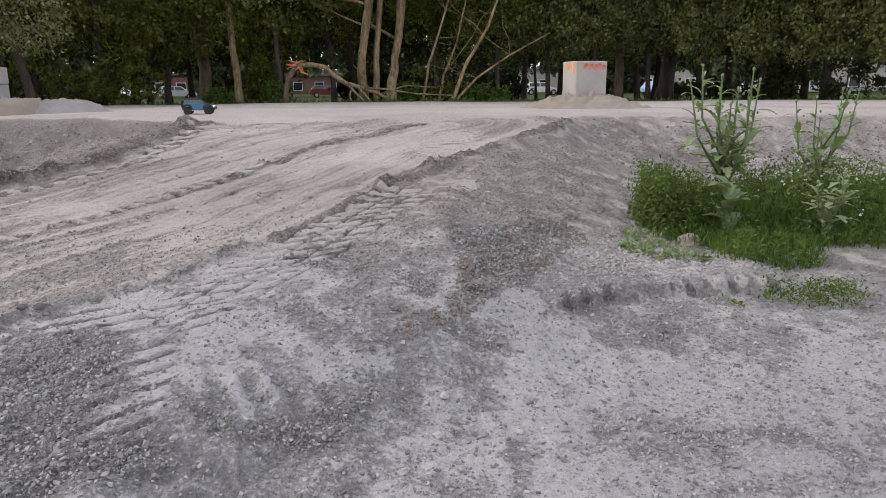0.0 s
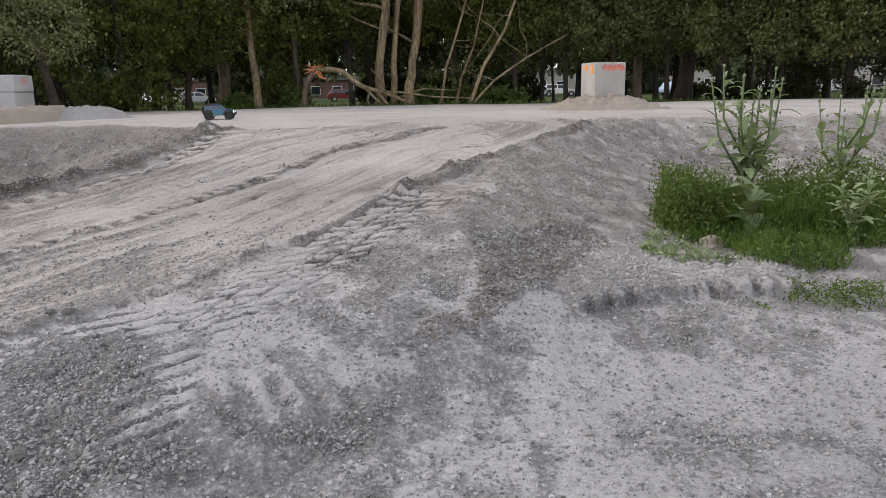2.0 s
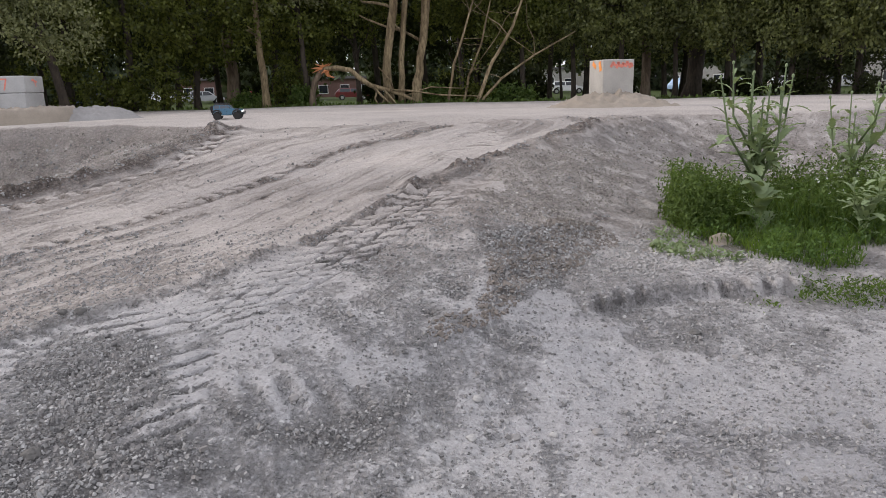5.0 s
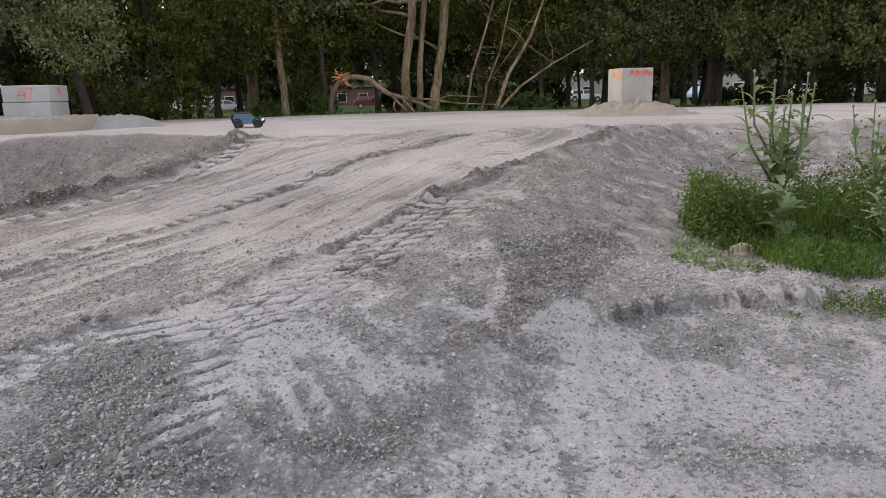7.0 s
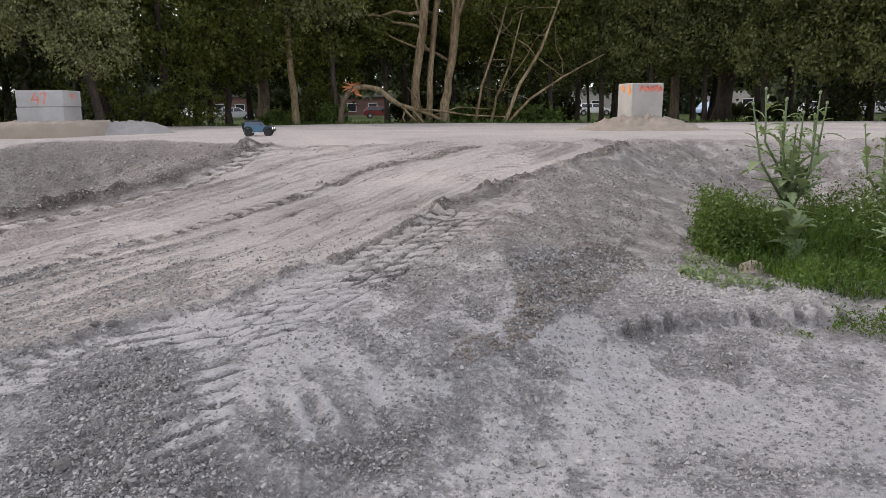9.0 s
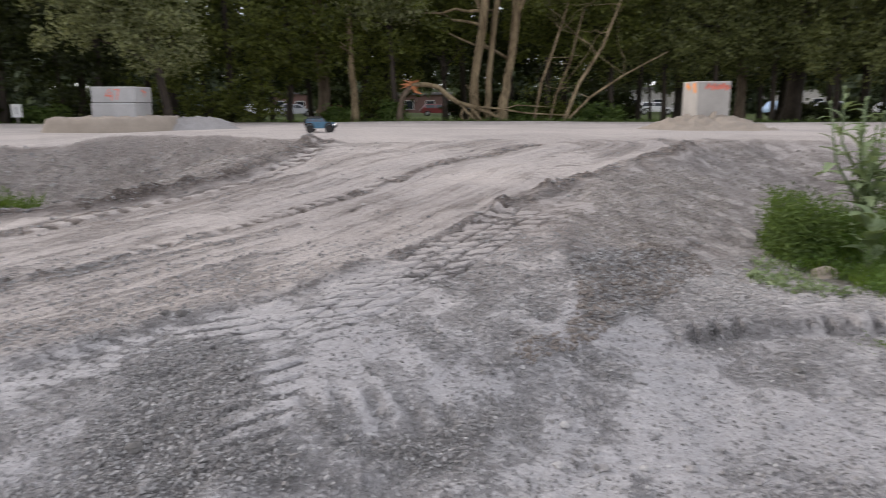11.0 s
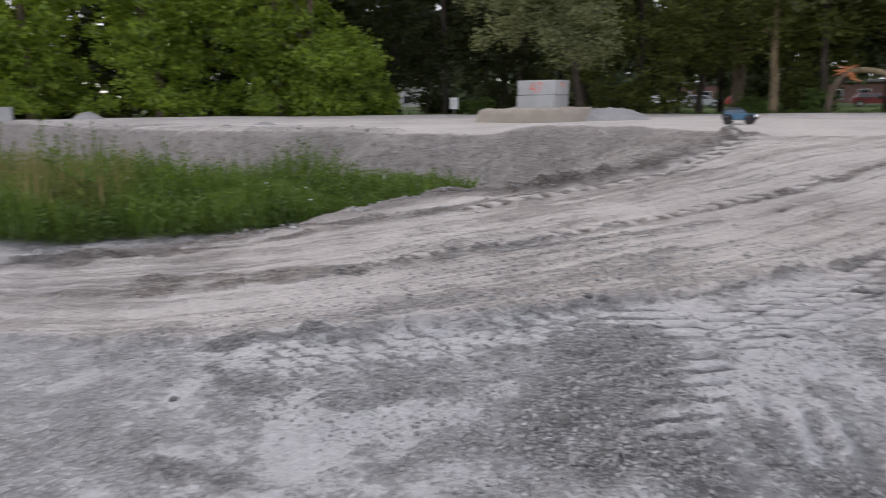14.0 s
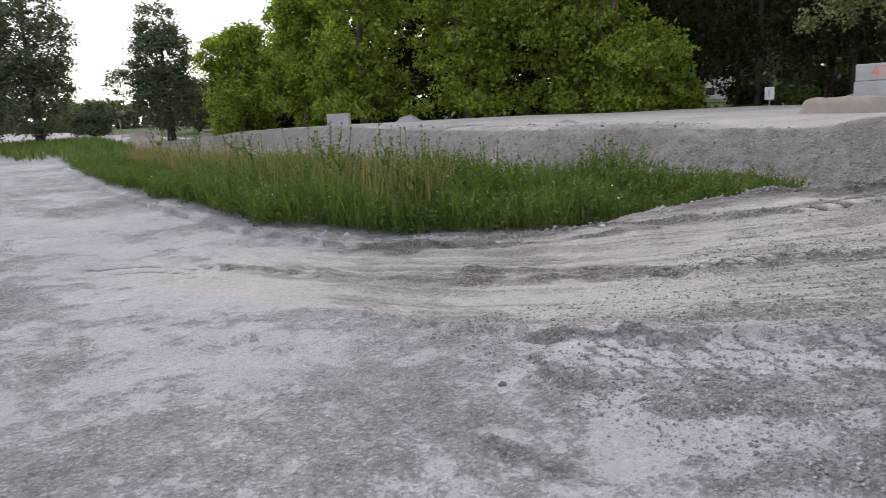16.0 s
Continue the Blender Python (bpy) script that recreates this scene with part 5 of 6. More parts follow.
def thistle(x, y, h, seed, label, n_branch=5, n_leaf=12, leaf_len=0.26, group="", mat=None, thick=1.0):
    rng = random.Random(seed)
    mat, g = mat or THISTLE, thick * h
    t = thing("thistle", x, y, gz(x, y) - 0.01, rng.uniform(0, 360), label=label, category="thistle", group=group)
    top = Vector((rng.uniform(-0.06, 0.06), rng.uniform(-0.06, 0.06), h * 0.62))
    stem_pts = limb_points((0, 0, 0), top, 5, 0.02, rng)
    part("stem", tube(stem_pts, [0.013 * g, 0.0125 * g, 0.0115 * g, 0.010 * g, 0.009 * g, 0.007 * g], 7), mat, t, smooth=True)
    tips, arms = [], []
    for k in range(n_branch):
        a = 2 * math.pi * (k + rng.uniform(-0.3, 0.3)) / n_branch
        u = rng.uniform(0.2, 0.9)
        s = stem_pts[0].lerp(top, u)
        r = rng.uniform(0.14, 0.40) * h * 0.7
        e = Vector((s.x + r * math.cos(a), s.y + r * math.sin(a), h * rng.uniform(0.74, 1.0)))
        m = s.lerp(e, 0.45) + Vector((math.cos(a), math.sin(a), 0)) * 0.075 * h
        part("branch", tube([s, m, e], [0.008 * g, 0.007 * g, 0.004 * g], 6), mat, t, smooth=True)
        arms.append((s, m, e))
        tips += [(e, 1.0), (s.lerp(e, 0.8) + Vector((0.02, -0.02, 0.03)), 0.8), (m.lerp(e, 0.4) + Vector((-0.025, 0.015, 0.03)), 0.7)]
    leaf_me = [mesh_of(leaf_blade(leaf_len, leaf_len * 0.42, 6, 0.45, rng), "leaf", mat) for _ in range(3)]
    bud_me = None
    for k in range(n_leaf + n_branch * 10):
        lf = new("leaf", leaf_me[k % 3])
        lf.parent = t
        a = 137.5 * k + rng.uniform(-20, 20)
        if k < n_leaf:
            u = (k + 0.5) / n_leaf
            p = stem_pts[0].lerp(top, 0.05 + 0.9 * u)
            sc = (1.25 - 0.75 * u) * rng.uniform(0.8, 1.15)
        else:
            s, m, e = arms[(k - n_leaf) // 10]
            u = 0.03 + 0.09 * ((k - n_leaf) % 10) + rng.uniform(0, 0.09)
            p = s.lerp(m, u / 0.45) if u < 0.45 else m.lerp(e, (u - 0.45) / 0.55)
            sc = (1.05 - 0.72 * u) * rng.uniform(0.7, 1.2)
        lf.matrix_basis = pose(p.x, p.y, p.z, 0, rng.uniform(-40, 15) if k < n_leaf else rng.uniform(-52, 5), a) @ Matrix.Scale(sc, 4)
    bb = bmesh.new()
    bmesh.ops.create_icosphere(bb, subdivisions=1, radius=0.014)
    for v in bb.verts:
        v.co.z *= 1.35
    bud_me = mesh_of(bb, "bud", mat)
    for e, s in tips:
        b = new("bud", bud_me)
        b.parent = t
        b.matrix_basis = Matrix.Translation(e) @ Matrix.Scale(s, 4)
    return t


thistle(2.98, 6.05, 1.38, 61, "tall grey-green thistle with spiny leaves and buds", 9, 20, 0.30)
thistle(4.0, 6.2, 1.15, 62, "tall grey-green thistle in green grass below the bank", 6, 13, 0.27)
thistle(3.42, 5.15, 0.55, 63, "young thistle with broad spiny leaves in grass", 3, 11, 0.26)
tw = random.Random(3)
first = None
for k, (x, y, h) in enumerate(((-7.0, 4.3, 0.95), (-7.5, 3.6, 1.05), (-8.2, 4.1, 1.15), (-8.9, 3.3, 1.2), (-9.4, 4.2, 1.25), (-10.4, 3.4, 1.2), (-11.2, 4.0, 1.25), (-12.8, 3.2, 1.2), (-6.7, 5.1, 0.8), (-14.5, 3.4, 1.3), (-7.9, 5.0, 0.95), (-17, 3.0, 1.35), (-20, 2.8, 1.3))):
    if k < 3:
        first = thistle(x, y, 1.1, 70 + k, "tall green thistle rising above weeds", 6, 16, 0.15, "thistles in the weeds", WEED, 0.6)
        kinds = kinds + [first] if k else [first]
        first.scale = (h / 1.1,) * 3
    else:
        c = copy_thing(kinds[k % 3], pose(x, y, gz(x, y) - 0.01, 0, 0, tw.uniform(0, 360)))
        c.scale = (h / 1.1,) * 3

# a burdock with broad leaves
bd = thing("burdock", 2.72, 5.35, label="burdock with broad pale green leaves at the bank's foot", category="burdock")
br = random.Random(8)
for k in range(13):
    lf = part("leaf", leaf_blade(0.19, 0.14, 9, 0.06, br), THISTLE, bd, smooth=True)
    lf.matrix_basis = pose(0, 0, 0.05 + 0.03 * k, 0, br.uniform(-60, -15), 45 * k + br.uniform(-15, 15))


# ---------------------------------------------------------------- loose stones
CUBE_V = np.array([(x, y, z) for z in (-1, 1) for y in (-1, 1) for x in (-1, 1)], float) * 0.75
CUBE_F = [(0, 2, 3, 1), (4, 5, 7, 6), (0, 1, 5, 4), (2, 6, 7, 3), (0, 4, 6, 2), (1, 3, 7, 5)]


def pebbles(name, P, R, seed, label, bury=0.3, mat=None):
    """Angular stones at P with radii R, joined in one mesh."""
    rng = np.random.default_rng(seed)
    n = len(P)
    z = ground_height(P[:, 0], P[:, 1])
    s = R[:, None] * rng.uniform(0.55, 1.3, (n, 3)) * np.array([1, 1, 0.75])
    q = rng.normal(size=(n, 4))
    q /= np.linalg.norm(q, axis=1)[:, None]
    w, x, y, zz = q.T
    rot = np.stack([1 - 2 * (y * y + zz * zz), 2 * (x * y - zz * w), 2 * (x * zz + y * w), 2 * (x * y + zz * w), 1 - 2 * (x * x + zz * zz), 2 * (y * zz - x * w),
                    2 * (x * zz - y * w), 2 * (y * zz + x * w), 1 - 2 * (x * x + y * y)], 1).reshape(n, 3, 3)
    V = CUBE_V[None] * (1 + rng.uniform(-0.38, 0.38, (n, 8, 3)))
    V = V * s[:, None, :]
    V = np.einsum("nij,nkj->nki", rot, V)
    V += np.column_stack([P, z + R * (0.5 - bury)])[:, None, :]
    F = (np.array(CUBE_F)[None] + 8 * np.arange(n)[:, None, None]).reshape(-1, 4)
    me = bpy.data.meshes.new(name)
    me.vertices.add(n * 8)
    me.vertices.foreach_set("co", V.astype(np.float32).ravel())
    me.loops.add(F.size)
    me.loops.foreach_set("vertex_index", F.ravel())
    me.polygons.add(len(F))
    me.polygons.foreach_set("loop_start", np.arange(0, F.size, 4))
    me.update(calc_edges=True)
    me.shade_flat()
    me.materials.append(mat or STONE)
    ob = new(name, me)
    return tagged(ob, label, "stones", kind="stuff")


def scatter(n, x0, x1, y0, y1, seed, floor=0.06, power=1.6):
    rng = np.random.default_rng(seed)
    out, total = [], 0
    while total < n:
        q = np.column_stack([rng.uniform(x0, x1, n * 2), rng.uniform(y0, y1, n * 2)])
        m = loose_shade_mask(q[:, 0], q[:, 1])
        k = rng.random(len(q)) < floor + (1 - floor) * m ** power
        out.append(q[k])
        total += k.sum()
    return np.concatenate(out)[:n], rng


P, r_ = scatter(8000, -3.2, 2.8, 1.8, 5.4, 29, 0.012, 2.4)
pebbles("gravel_stones", P, 0.004 + 0.008 * r_.random(len(P)) ** 3, 30, "coarse grey stones among the loose gravel", 0.2)
P = points_in([(0.5, 4.4), (1.0, 5.0), (1.62, 5.7), (1.26, 4.77), (0.82, 3.92), (0.57, 3.53), (0.35, 3.28), (0.1, 3.1), (0.36, 3.5)], 2600, r_, 0.05)
pebbles("gravel_stones", P, 0.005 + 0.010 * r_.random(len(P)) ** 2.5, 28, "dark coarse stones rolled to the foot of the spur", 0.3, FOOT_STONE)
P, r_ = scatter(42000, -4.0, 3.2, 1.8, 4.9, 31, 0.07, 1.7)
pebbles("gravel_stones", P, 0.0028 + 0.0062 * r_.random(len(P)) ** 3, 32, "loose angular grey gravel stones on the ground")
P, r_ = scatter(9000, -7.0, 3.6, 4.5, 9.6, 33, 0.003, 2.6)
pebbles("gravel_stones", P, 0.004 + 0.009 * r_.random(len(P)) ** 2.5, 34, "loose angular grey gravel stones on the banks")
P = points_in([(-2.9, 9.6), (-3.2, 8.0), (-3.9, 7.2), (-5, 7.0), (-9, 6.6), (-18, 6.0), (-20, 7.5), (-12, 8.3), (-8, 9.1), (-5.6, 9.8)], 11000, r_, 0.0)
pebbles("gravel_stones", P, 0.006 + 0.014 * r_.random(len(P)) ** 2.5, 45, "brown-grey gravel stones strewn over the bank", 0.35, WARM_STONE)
P, r_ = scatter(5000, -22, -4, 5.0, 9.8, 35, 0.02)
pebbles("gravel_stones", P, 0.008 + 0.02 * r_.random(len(P)) ** 2.5, 36, "coarse pale gravel on the bank's slope")
P, r_ = scatter(2200, -3.6, 2.6, 1.7, 5.0, 37, 0.005, 3.5)
pebbles("gravel_lumps", P, 0.005 + 0.010 * r_.random(len(P)) ** 2.5, 38, "dark crumbs and lumps of gravel on the ground", 0.3, DARK_CRUMB)


r_ = np.random.default_rng(41)
P = points_in([(0.5, 4.9), (0.8, 5.8), (1.0, 6.7), (1.72, 7.56), (2.3, 7.8), (2.1, 6.6), (1.77, 6.0), (1.4, 5.3)], 5200, r_, 0.0)
pebbles("gravel_stones", P, 0.004 + 0.007 * r_.random(len(P)) ** 2.5, 46, "warm grey gravel stones on the face of the spur", 0.45, WARM_STONE)
P = points_in([(2.0, 8.2), (2.6, 9.0), (4.5, 9.6), (8, 9.5), (8, 7.8), (4.0, 7.8), (2.6, 7.2)], 2600, r_, 0.0)
pebbles("gravel_stones", P, 0.006 + 0.012 * r_.random(len(P)) ** 2.5, 47, "sparse brown-grey stones on the bank behind the weeds", 0.4, WARM_STONE)
P = points_in([(1.1, 4.5), (1.5, 5.2), (1.97, 5.6), (2.2, 5.1), (2.1, 4.6), (2.5, 4.35), (2.1, 4.1), (1.3, 4.0)], 2000, r_, 0.0)
pebbles("gravel_stones", P, 0.004 + 0.010 * r_.random(len(P)) ** 2.5, 42, "broken pale gravel below the spur", 0.3, PALE_CRUMB)
P = points_in([(-4.9, 7.0), (-5.4, 7.3), (-6.6, 8.0), (-9, 7.6), (-12, 6.9), (-12, 7.6), (-8.5, 8.3), (-5.6, 8.2), (-5.0, 7.7)], 1700, r_, 0.0)
pebbles("gravel_stones", P, 0.010 + 0.022 * r_.random(len(P)) ** 2.5, 43, "coarse pale stones at the foot of the bank", 0.3, PALE_CRUMB)
q = np.array(WEEDS_LEFT[1:9])
k = r_.integers(0, len(q) - 1, 420)
P = q[k] + (q[k + 1] - q[k]) * r_.random((420, 1)) + r_.normal(0, 0.09, (420, 2)) + np.array([0.10, -0.10])
pebbles("gravel_stones", P, 0.007 + 0.018 * r_.random(len(P)) ** 3, 44, "pale stones along the edge of the weeds", 0.3, PALE_CRUMB)


def rock(x, y, r, seed, mat, label, flat=0.65):
    bm = bmesh.new()
    bmesh.ops.create_icosphere(bm, subdivisions=3, radius=r)
    for v in bm.verts:
        c = v.co / r
        k = 1 + 0.32 * noise.noise(c * 1.3 + Vector((seed, 0, 0))) + 0.14 * noise.noise(c * 3.7 + Vector((0, seed, 0)))
        v.co = v.co * k
        v.co.z *= flat
    ob = new("rock", mesh_of(bm, "rock", mat))
    ob.matrix_world = pose(x, y, gz(x, y) + r * 0.12, 0, 0, seed * 47)
    return tagged(ob, label, "rock", group="stones lying on the gravel")


PALE_STONE = concrete_material("pale_stone", (0.45, 0.44, 0.43))
DARK_STONE = concrete_material("dark_stone", (0.13, 0.125, 0.12))
for k, (x, y, r, mat) in enumerate(((-1.34, 2.36, 0.034, DARK_STONE), (0.26, 2.57, 0.020, PALE_STONE), (0.44, 2.60, 0.024, RUBBLE), (0.60, 2.62, 0.018, PALE_STONE), (-0.45, 2.68, 0.026, RUBBLE), (1.22, 4.77, 0.035, RUBBLE), (1.02, 4.4, 0.032, RUBBLE), (1.35, 5.2, 0.04, DARK_STONE),
                                    (-1.7, 3.55, 0.028, DARK_STONE), (-1.78, 3.53, 0.025, DARK_STONE), (-3.05, 1.72, 0.022, DARK_STONE), (0.30, 2.80, 0.02, PALE_STONE), (1.6, 3.2, 0.02, RUBBLE), (1.48, 3.42, 0.03, DARK_STONE), (0.78, 2.62, 0.022, RUBBLE),
                                    (-5.35, 4.55, 0.035, PALE_STONE), (-5.9, 3.7, 0.045, PALE_STONE), (-6.3, 3.45, 0.04, RUBBLE), (-6.9, 2.85, 0.045, RUBBLE), (-5.15, 5.4, 0.04, RUBBLE), (-7.4, 2.7, 0.04, PALE_STONE))):
    rock(x, y, r, k + 1, mat, ("dark" if mat is DARK_STONE else "pale" if mat is PALE_STONE else "grey") + " angular stone lying on pale gravel")
rock(2.36, 5.2, 0.085, 40, SAND, "brown clod of dried soil beside the weeds", 0.75)


# ---------------------------------------------------------------- the radio-controlled off-road car
def paint(name, col, rough=0.3, coat=0.5, metal=0.0):
    m, nt, p = material(name, rough, metal)
    a = nz(nt, 60, 4, 0.6, coords(nt))
    nt.links.new(ramp(nt, a, [(0.35, tuple(c * 0.88 for c in col)), (0.7, tuple(min(1, c * 1.1) for c in col))]), p.inputs["Base Color"])
    p.inputs["Coat Weight"].default_value = coat
    return m


CAR_BLUE = paint("blue_car_paint", (0.055, 0.17, 0.27), 0.32, 0.6)
CAR_BLACK = plain("black_plastic", (0.018, 0.018, 0.020), 0.5, 0, 0.2, 60)
TYRE = plain("dusty_rubber", (0.026, 0.025, 0.024), 0.85, 0, 0.4, 50, 0.4)
RIM = plain("dark_metal_rim", (0.06, 0.06, 0.065), 0.4, 0.7, 0.2, 60)
SILVER = plain("dull_silver", (0.5, 0.5, 0.5), 0.35, 0.8)
WINDOW, _nt, _p = material("car_window", 0.6)
_p.inputs["Base Color"].default_value = (0.11, 0.125, 0.15, 1)
_p.inputs["Specular IOR Level"].default_value = 0.3
LAMP, _nt, _p = material("lit_headlight", 0.3)
_p.inputs["Base Color"].default_value = (0.9, 0.9, 0.9, 1)
_p.inputs["Emission Color"].default_value = (1.0, 0.98, 0.95, 1)
_p.inputs["Emission Strength"].default_value = 1.6


def extruded(profile, y0, y1, bevel=0.006, taper=0.0):
    """A prism over a profile in x and z, from y0 to y1; its top narrows by taper."""
    bm = bmesh.new()
    zs = [p[1] for p in profile]
    lo, hi = min(zs), max(zs)
    f = []
    for y in (y0, y1):
        f.append([bm.verts.new((x, y * (1 - taper * (z - lo) / (hi - lo)), z)) for x, z in profile])
    n = len(profile)
    bm.faces.new(f[0])
    bm.faces.new(f[1][::-1])
    for k in range(n):
        bm.faces.new((f[0][k], f[1][k], f[1][(k + 1) % n], f[0][(k + 1) % n]))
    bmesh.ops.recalc_face_normals(bm, faces=bm.faces)
    if bevel:
        bmesh.ops.bevel(bm, geom=[e for e in bm.edges if e.calc_length() > bevel * 2.5], offset=bevel, segments=2, affect="EDGES", clamp_overlap=True)
    return bm


def lathe(profile, n, at=(0, 0, 0)):
    """Turns (radius, y) points about the y axis."""
    bm = bmesh.new()
    rings = [[bm.verts.new((r * math.cos(2 * math.pi * k / n) + at[0], y + at[1], r * math.sin(2 * math.pi * k / n) + at[2])) for k in range(n)] for r, y in profile]
    for a, b in zip(rings[:-1], rings[1:]):
        for k in range(n):
            bm.faces.new((a[k], a[(k + 1) % n], b[(k + 1) % n], b[k]))
    bm.faces.new(rings[0][::-1])
    bm.faces.new(rings[-1])
    bmesh.ops.recalc_face_normals(bm, faces=bm.faces)
    return bm


def lugged_tyre(r, w):
    bm = lathe([(r * 0.55, -w * 0.46), (r * 0.80, -w * 0.5), (r * 0.93, -w * 0.46), (r * 0.96, -w * 0.3), (r * 0.96, w * 0.3), (r * 0.93, w * 0.46), (r * 0.80, w * 0.5), (r * 0.55, w * 0.46)], 28)
    lugs = [bm]
    for k in range(20):
        for s in (-1, 1):
            a = 360 * (k + (0.25 if s > 0 else 0)) / 20
            lugs.append(box(0.10 * r * 2, w * 0.36, 0.10 * r, (0, 0, 0), 0.0, pose(0, 0, 0, 0, -a, 0) @ pose(0, s * w * 0.26, r * 0.97, 0, 0, 22 * s)))
    return joined(*lugs)


def wheel(name, at, r, w, parent, side, label=""):
    tyre = part(name, lugged_tyre(r, w), TYRE, parent, label)
    tyre.matrix_basis = pose(*at)
    rim = part("rim", lathe([(r * 0.5, -w * 0.3 * side), (r * 0.56, 0.40 * w * side), (r * 0.48, 0.43 * w * side), (r * 0.40, 0.24 * w * side), (r * 0.16, 0.27 * w * side), (r * 0.13, 0.42 * w * side), (r * 0.03, 0.43 * w * side)], 20), RIM, tyre)
    return tyre


fwd = Vector((1.0, 0.10, 0)).normalized()
cx, cy = -3.02, 11.62
lat = Vector((-fwd.y, fwd.x, 0))
spots = [Vector((cx, cy, 0)) + fwd * a + lat * b for a in (0.155, -0.155) for b in (0.095, -0.095)]
hz = [gz(p.x, p.y) for p in spots]
f3 = (fwd * 0.31 + Vector((0, 0, (hz[0] + hz[1] - hz[2] - hz[3]) / 2))).normalized()
l3 = (lat * 0.19 + Vector((0, 0, (hz[0] + hz[2] - hz[1] - hz[3]) / 2))).normalized()
u3 = f3.cross(l3).normalized()
l3 = u3.cross(f3)
car = new("model_car")
car.matrix_world = Matrix(((f3.x, l3.x, u3.x, cx), (f3.y, l3.y, u3.y, cy), (f3.z, l3.z, u3.z, sum(hz) / 4 - 0.004), (0, 0, 0, 1)))
tagged(car, "blue radio-controlled off-road car with black roof driving on gravel", "model car")


def arch(x, r, z0, n=7):
    return [(x + r * math.cos(math.pi * (1 - k / (n - 1))), z0 + r * math.sin(math.pi * (1 - k / (n - 1))) * 0.95) for k in range(n)]


lower = [(-0.215, 0.085)] + arch(-0.156, 0.058, 0.080) + arch(0.156, 0.058, 0.080) + [(0.228, 0.09), (0.232, 0.135), (0.222, 0.158), (0.085, 0.172), (-0.212, 0.172)]
part("body", extruded(lower, -0.100, 0.100, 0.005), CAR_BLUE, car)
cab = [(0.082, 0.168), (0.030, 0.232), (-0.200, 0.232), (-0.212, 0.168)]
part("cabin", extruded(cab, -0.096, 0.096, 0.004, 0.10), CAR_BLUE, car)
part("roof", extruded([(0.030, 0.230), (0.022, 0.246), (-0.196, 0.246), (-0.206, 0.230)], -0.090, 0.090, 0.004, 0.04), CAR_BLACK, car, "matt black roof")
part("windscreen", joined(extruded([(0.078, 0.178), (0.040, 0.226), (0.042, 0.2275), (0.0815, 0.178)], -0.078, 0.078, 0)), WINDOW, car)
for s in (-1, 1):
    for x0, x1, sl in ((-0.002, 0.052, 0.030), (-0.098, -0.014, 0.0), (-0.192, -0.112, 0.0)):
        w = [(x0, 0.180), (x1, 0.180), (x1 - sl, 0.224), (x0, 0.224)]
        bm = bmesh.new()
        vs = [bm.verts.new((x, s * (0.0975 - 0.0096 * (z - 0.168) / 0.064), z)) for x, z in w]
        vi = [bm.verts.new((x, s * 0.086, z)) for x, z in w]
        bm.faces.new(vs)
        for k in range(4):
            bm.faces.new((vs[k], vs[(k + 1) % 4], vi[(k + 1) % 4], vi[k]))
        bmesh.ops.recalc_face_normals(bm, faces=bm.faces)
        part("side_window", bm, WINDOW, car)
    for x in (0.156, -0.156):
        fl = [(x - 0.074, 0.088)] + arch(x, 0.062, 0.084) + [(x + 0.074, 0.088)] + [(p[0], p[1]) for p in arch(x, 0.078, 0.092)[::-1]]
        part("wheel_arch", extruded(fl, min(s * 0.098, s * 0.122), max(s * 0.098, s * 0.122), 0.002), CAR_BLACK, car, "black wheel arch")
    part("side_step", box(0.19, 0.018, 0.010, (0, s * 0.104, 0.070), 0.003), SILVER, car, "silver side step")
    part("door_line", box(0.002, 0.002, 0.075, (-0.008, s * 0.1005, 0.130)), CAR_BLACK, car)
    part("door_line", box(0.002, 0.002, 0.060, (-0.104, s * 0.1005, 0.140)), CAR_BLACK, car)
    for x in (-0.028, -0.122):
        part("door_handle", box(0.022, 0.006, 0.005, (x, s * 0.102, 0.158), 0.001), CAR_BLACK, car)
    part("mirror", joined(box(0.008, 0.020, 0.006, (0.048, s * 0.106, 0.180)), box(0.012, 0.018, 0.022, (0.046, s * 0.121, 0.188), 0.003)), CAR_BLACK, car)
    lampb = lathe([(0.016, 0.0), (0.016, 0.006), (0.011, 0.010)], 18)
    bmesh.ops.transform(lampb, matrix=pose(0.229, s * 0.070, 0.130, 0, 0, -90), verts=lampb.verts)
    part("headlight", lampb, LAMP, car, "lit white headlight")
    part("tail_light", box(0.006, 0.016, 0.034, (-0.216, s * 0.084, 0.135), 0.002), SPRAY_RED, car, "red tail light")
    part("roof_rail", tube([(0.015, s * 0.080, 0.247), (0.005, s * 0.080, 0.258), (-0.180, s * 0.080, 0.258), (-0.190, s * 0.080, 0.247)], [0.0035] * 4, 6), CAR_BLACK, car)
for x in (-0.01, -0.06, -0.11, -0.16):
    part("rack_bar", box(0.008, 0.165, 0.004, (x, 0, 0.259), 0.001), CAR_BLACK, car)
part("light_bar", box(0.014, 0.10, 0.014, (0.022, 0, 0.254), 0.003), CAR_BLACK, car)
part("grille", box(0.008, 0.150, 0.036, (0.231, 0, 0.130), 0.002), CAR_BLACK, car, "black grille")
part("bonnet_scoop", box(0.080, 0.085, 0.008, (0.150, 0, 0.168), 0.003), CAR_BLACK, car)
part("front_bumper", joined(box(0.030, 0.205, 0.030, (0.246, 0, 0.092), 0.006), tube([(0.262, -0.055, 0.10), (0.270, -0.045, 0.126), (0.270, 0.045, 0.126), (0.262, 0.055, 0.10)], [0.004] * 4, 6)), CAR_BLACK, car)
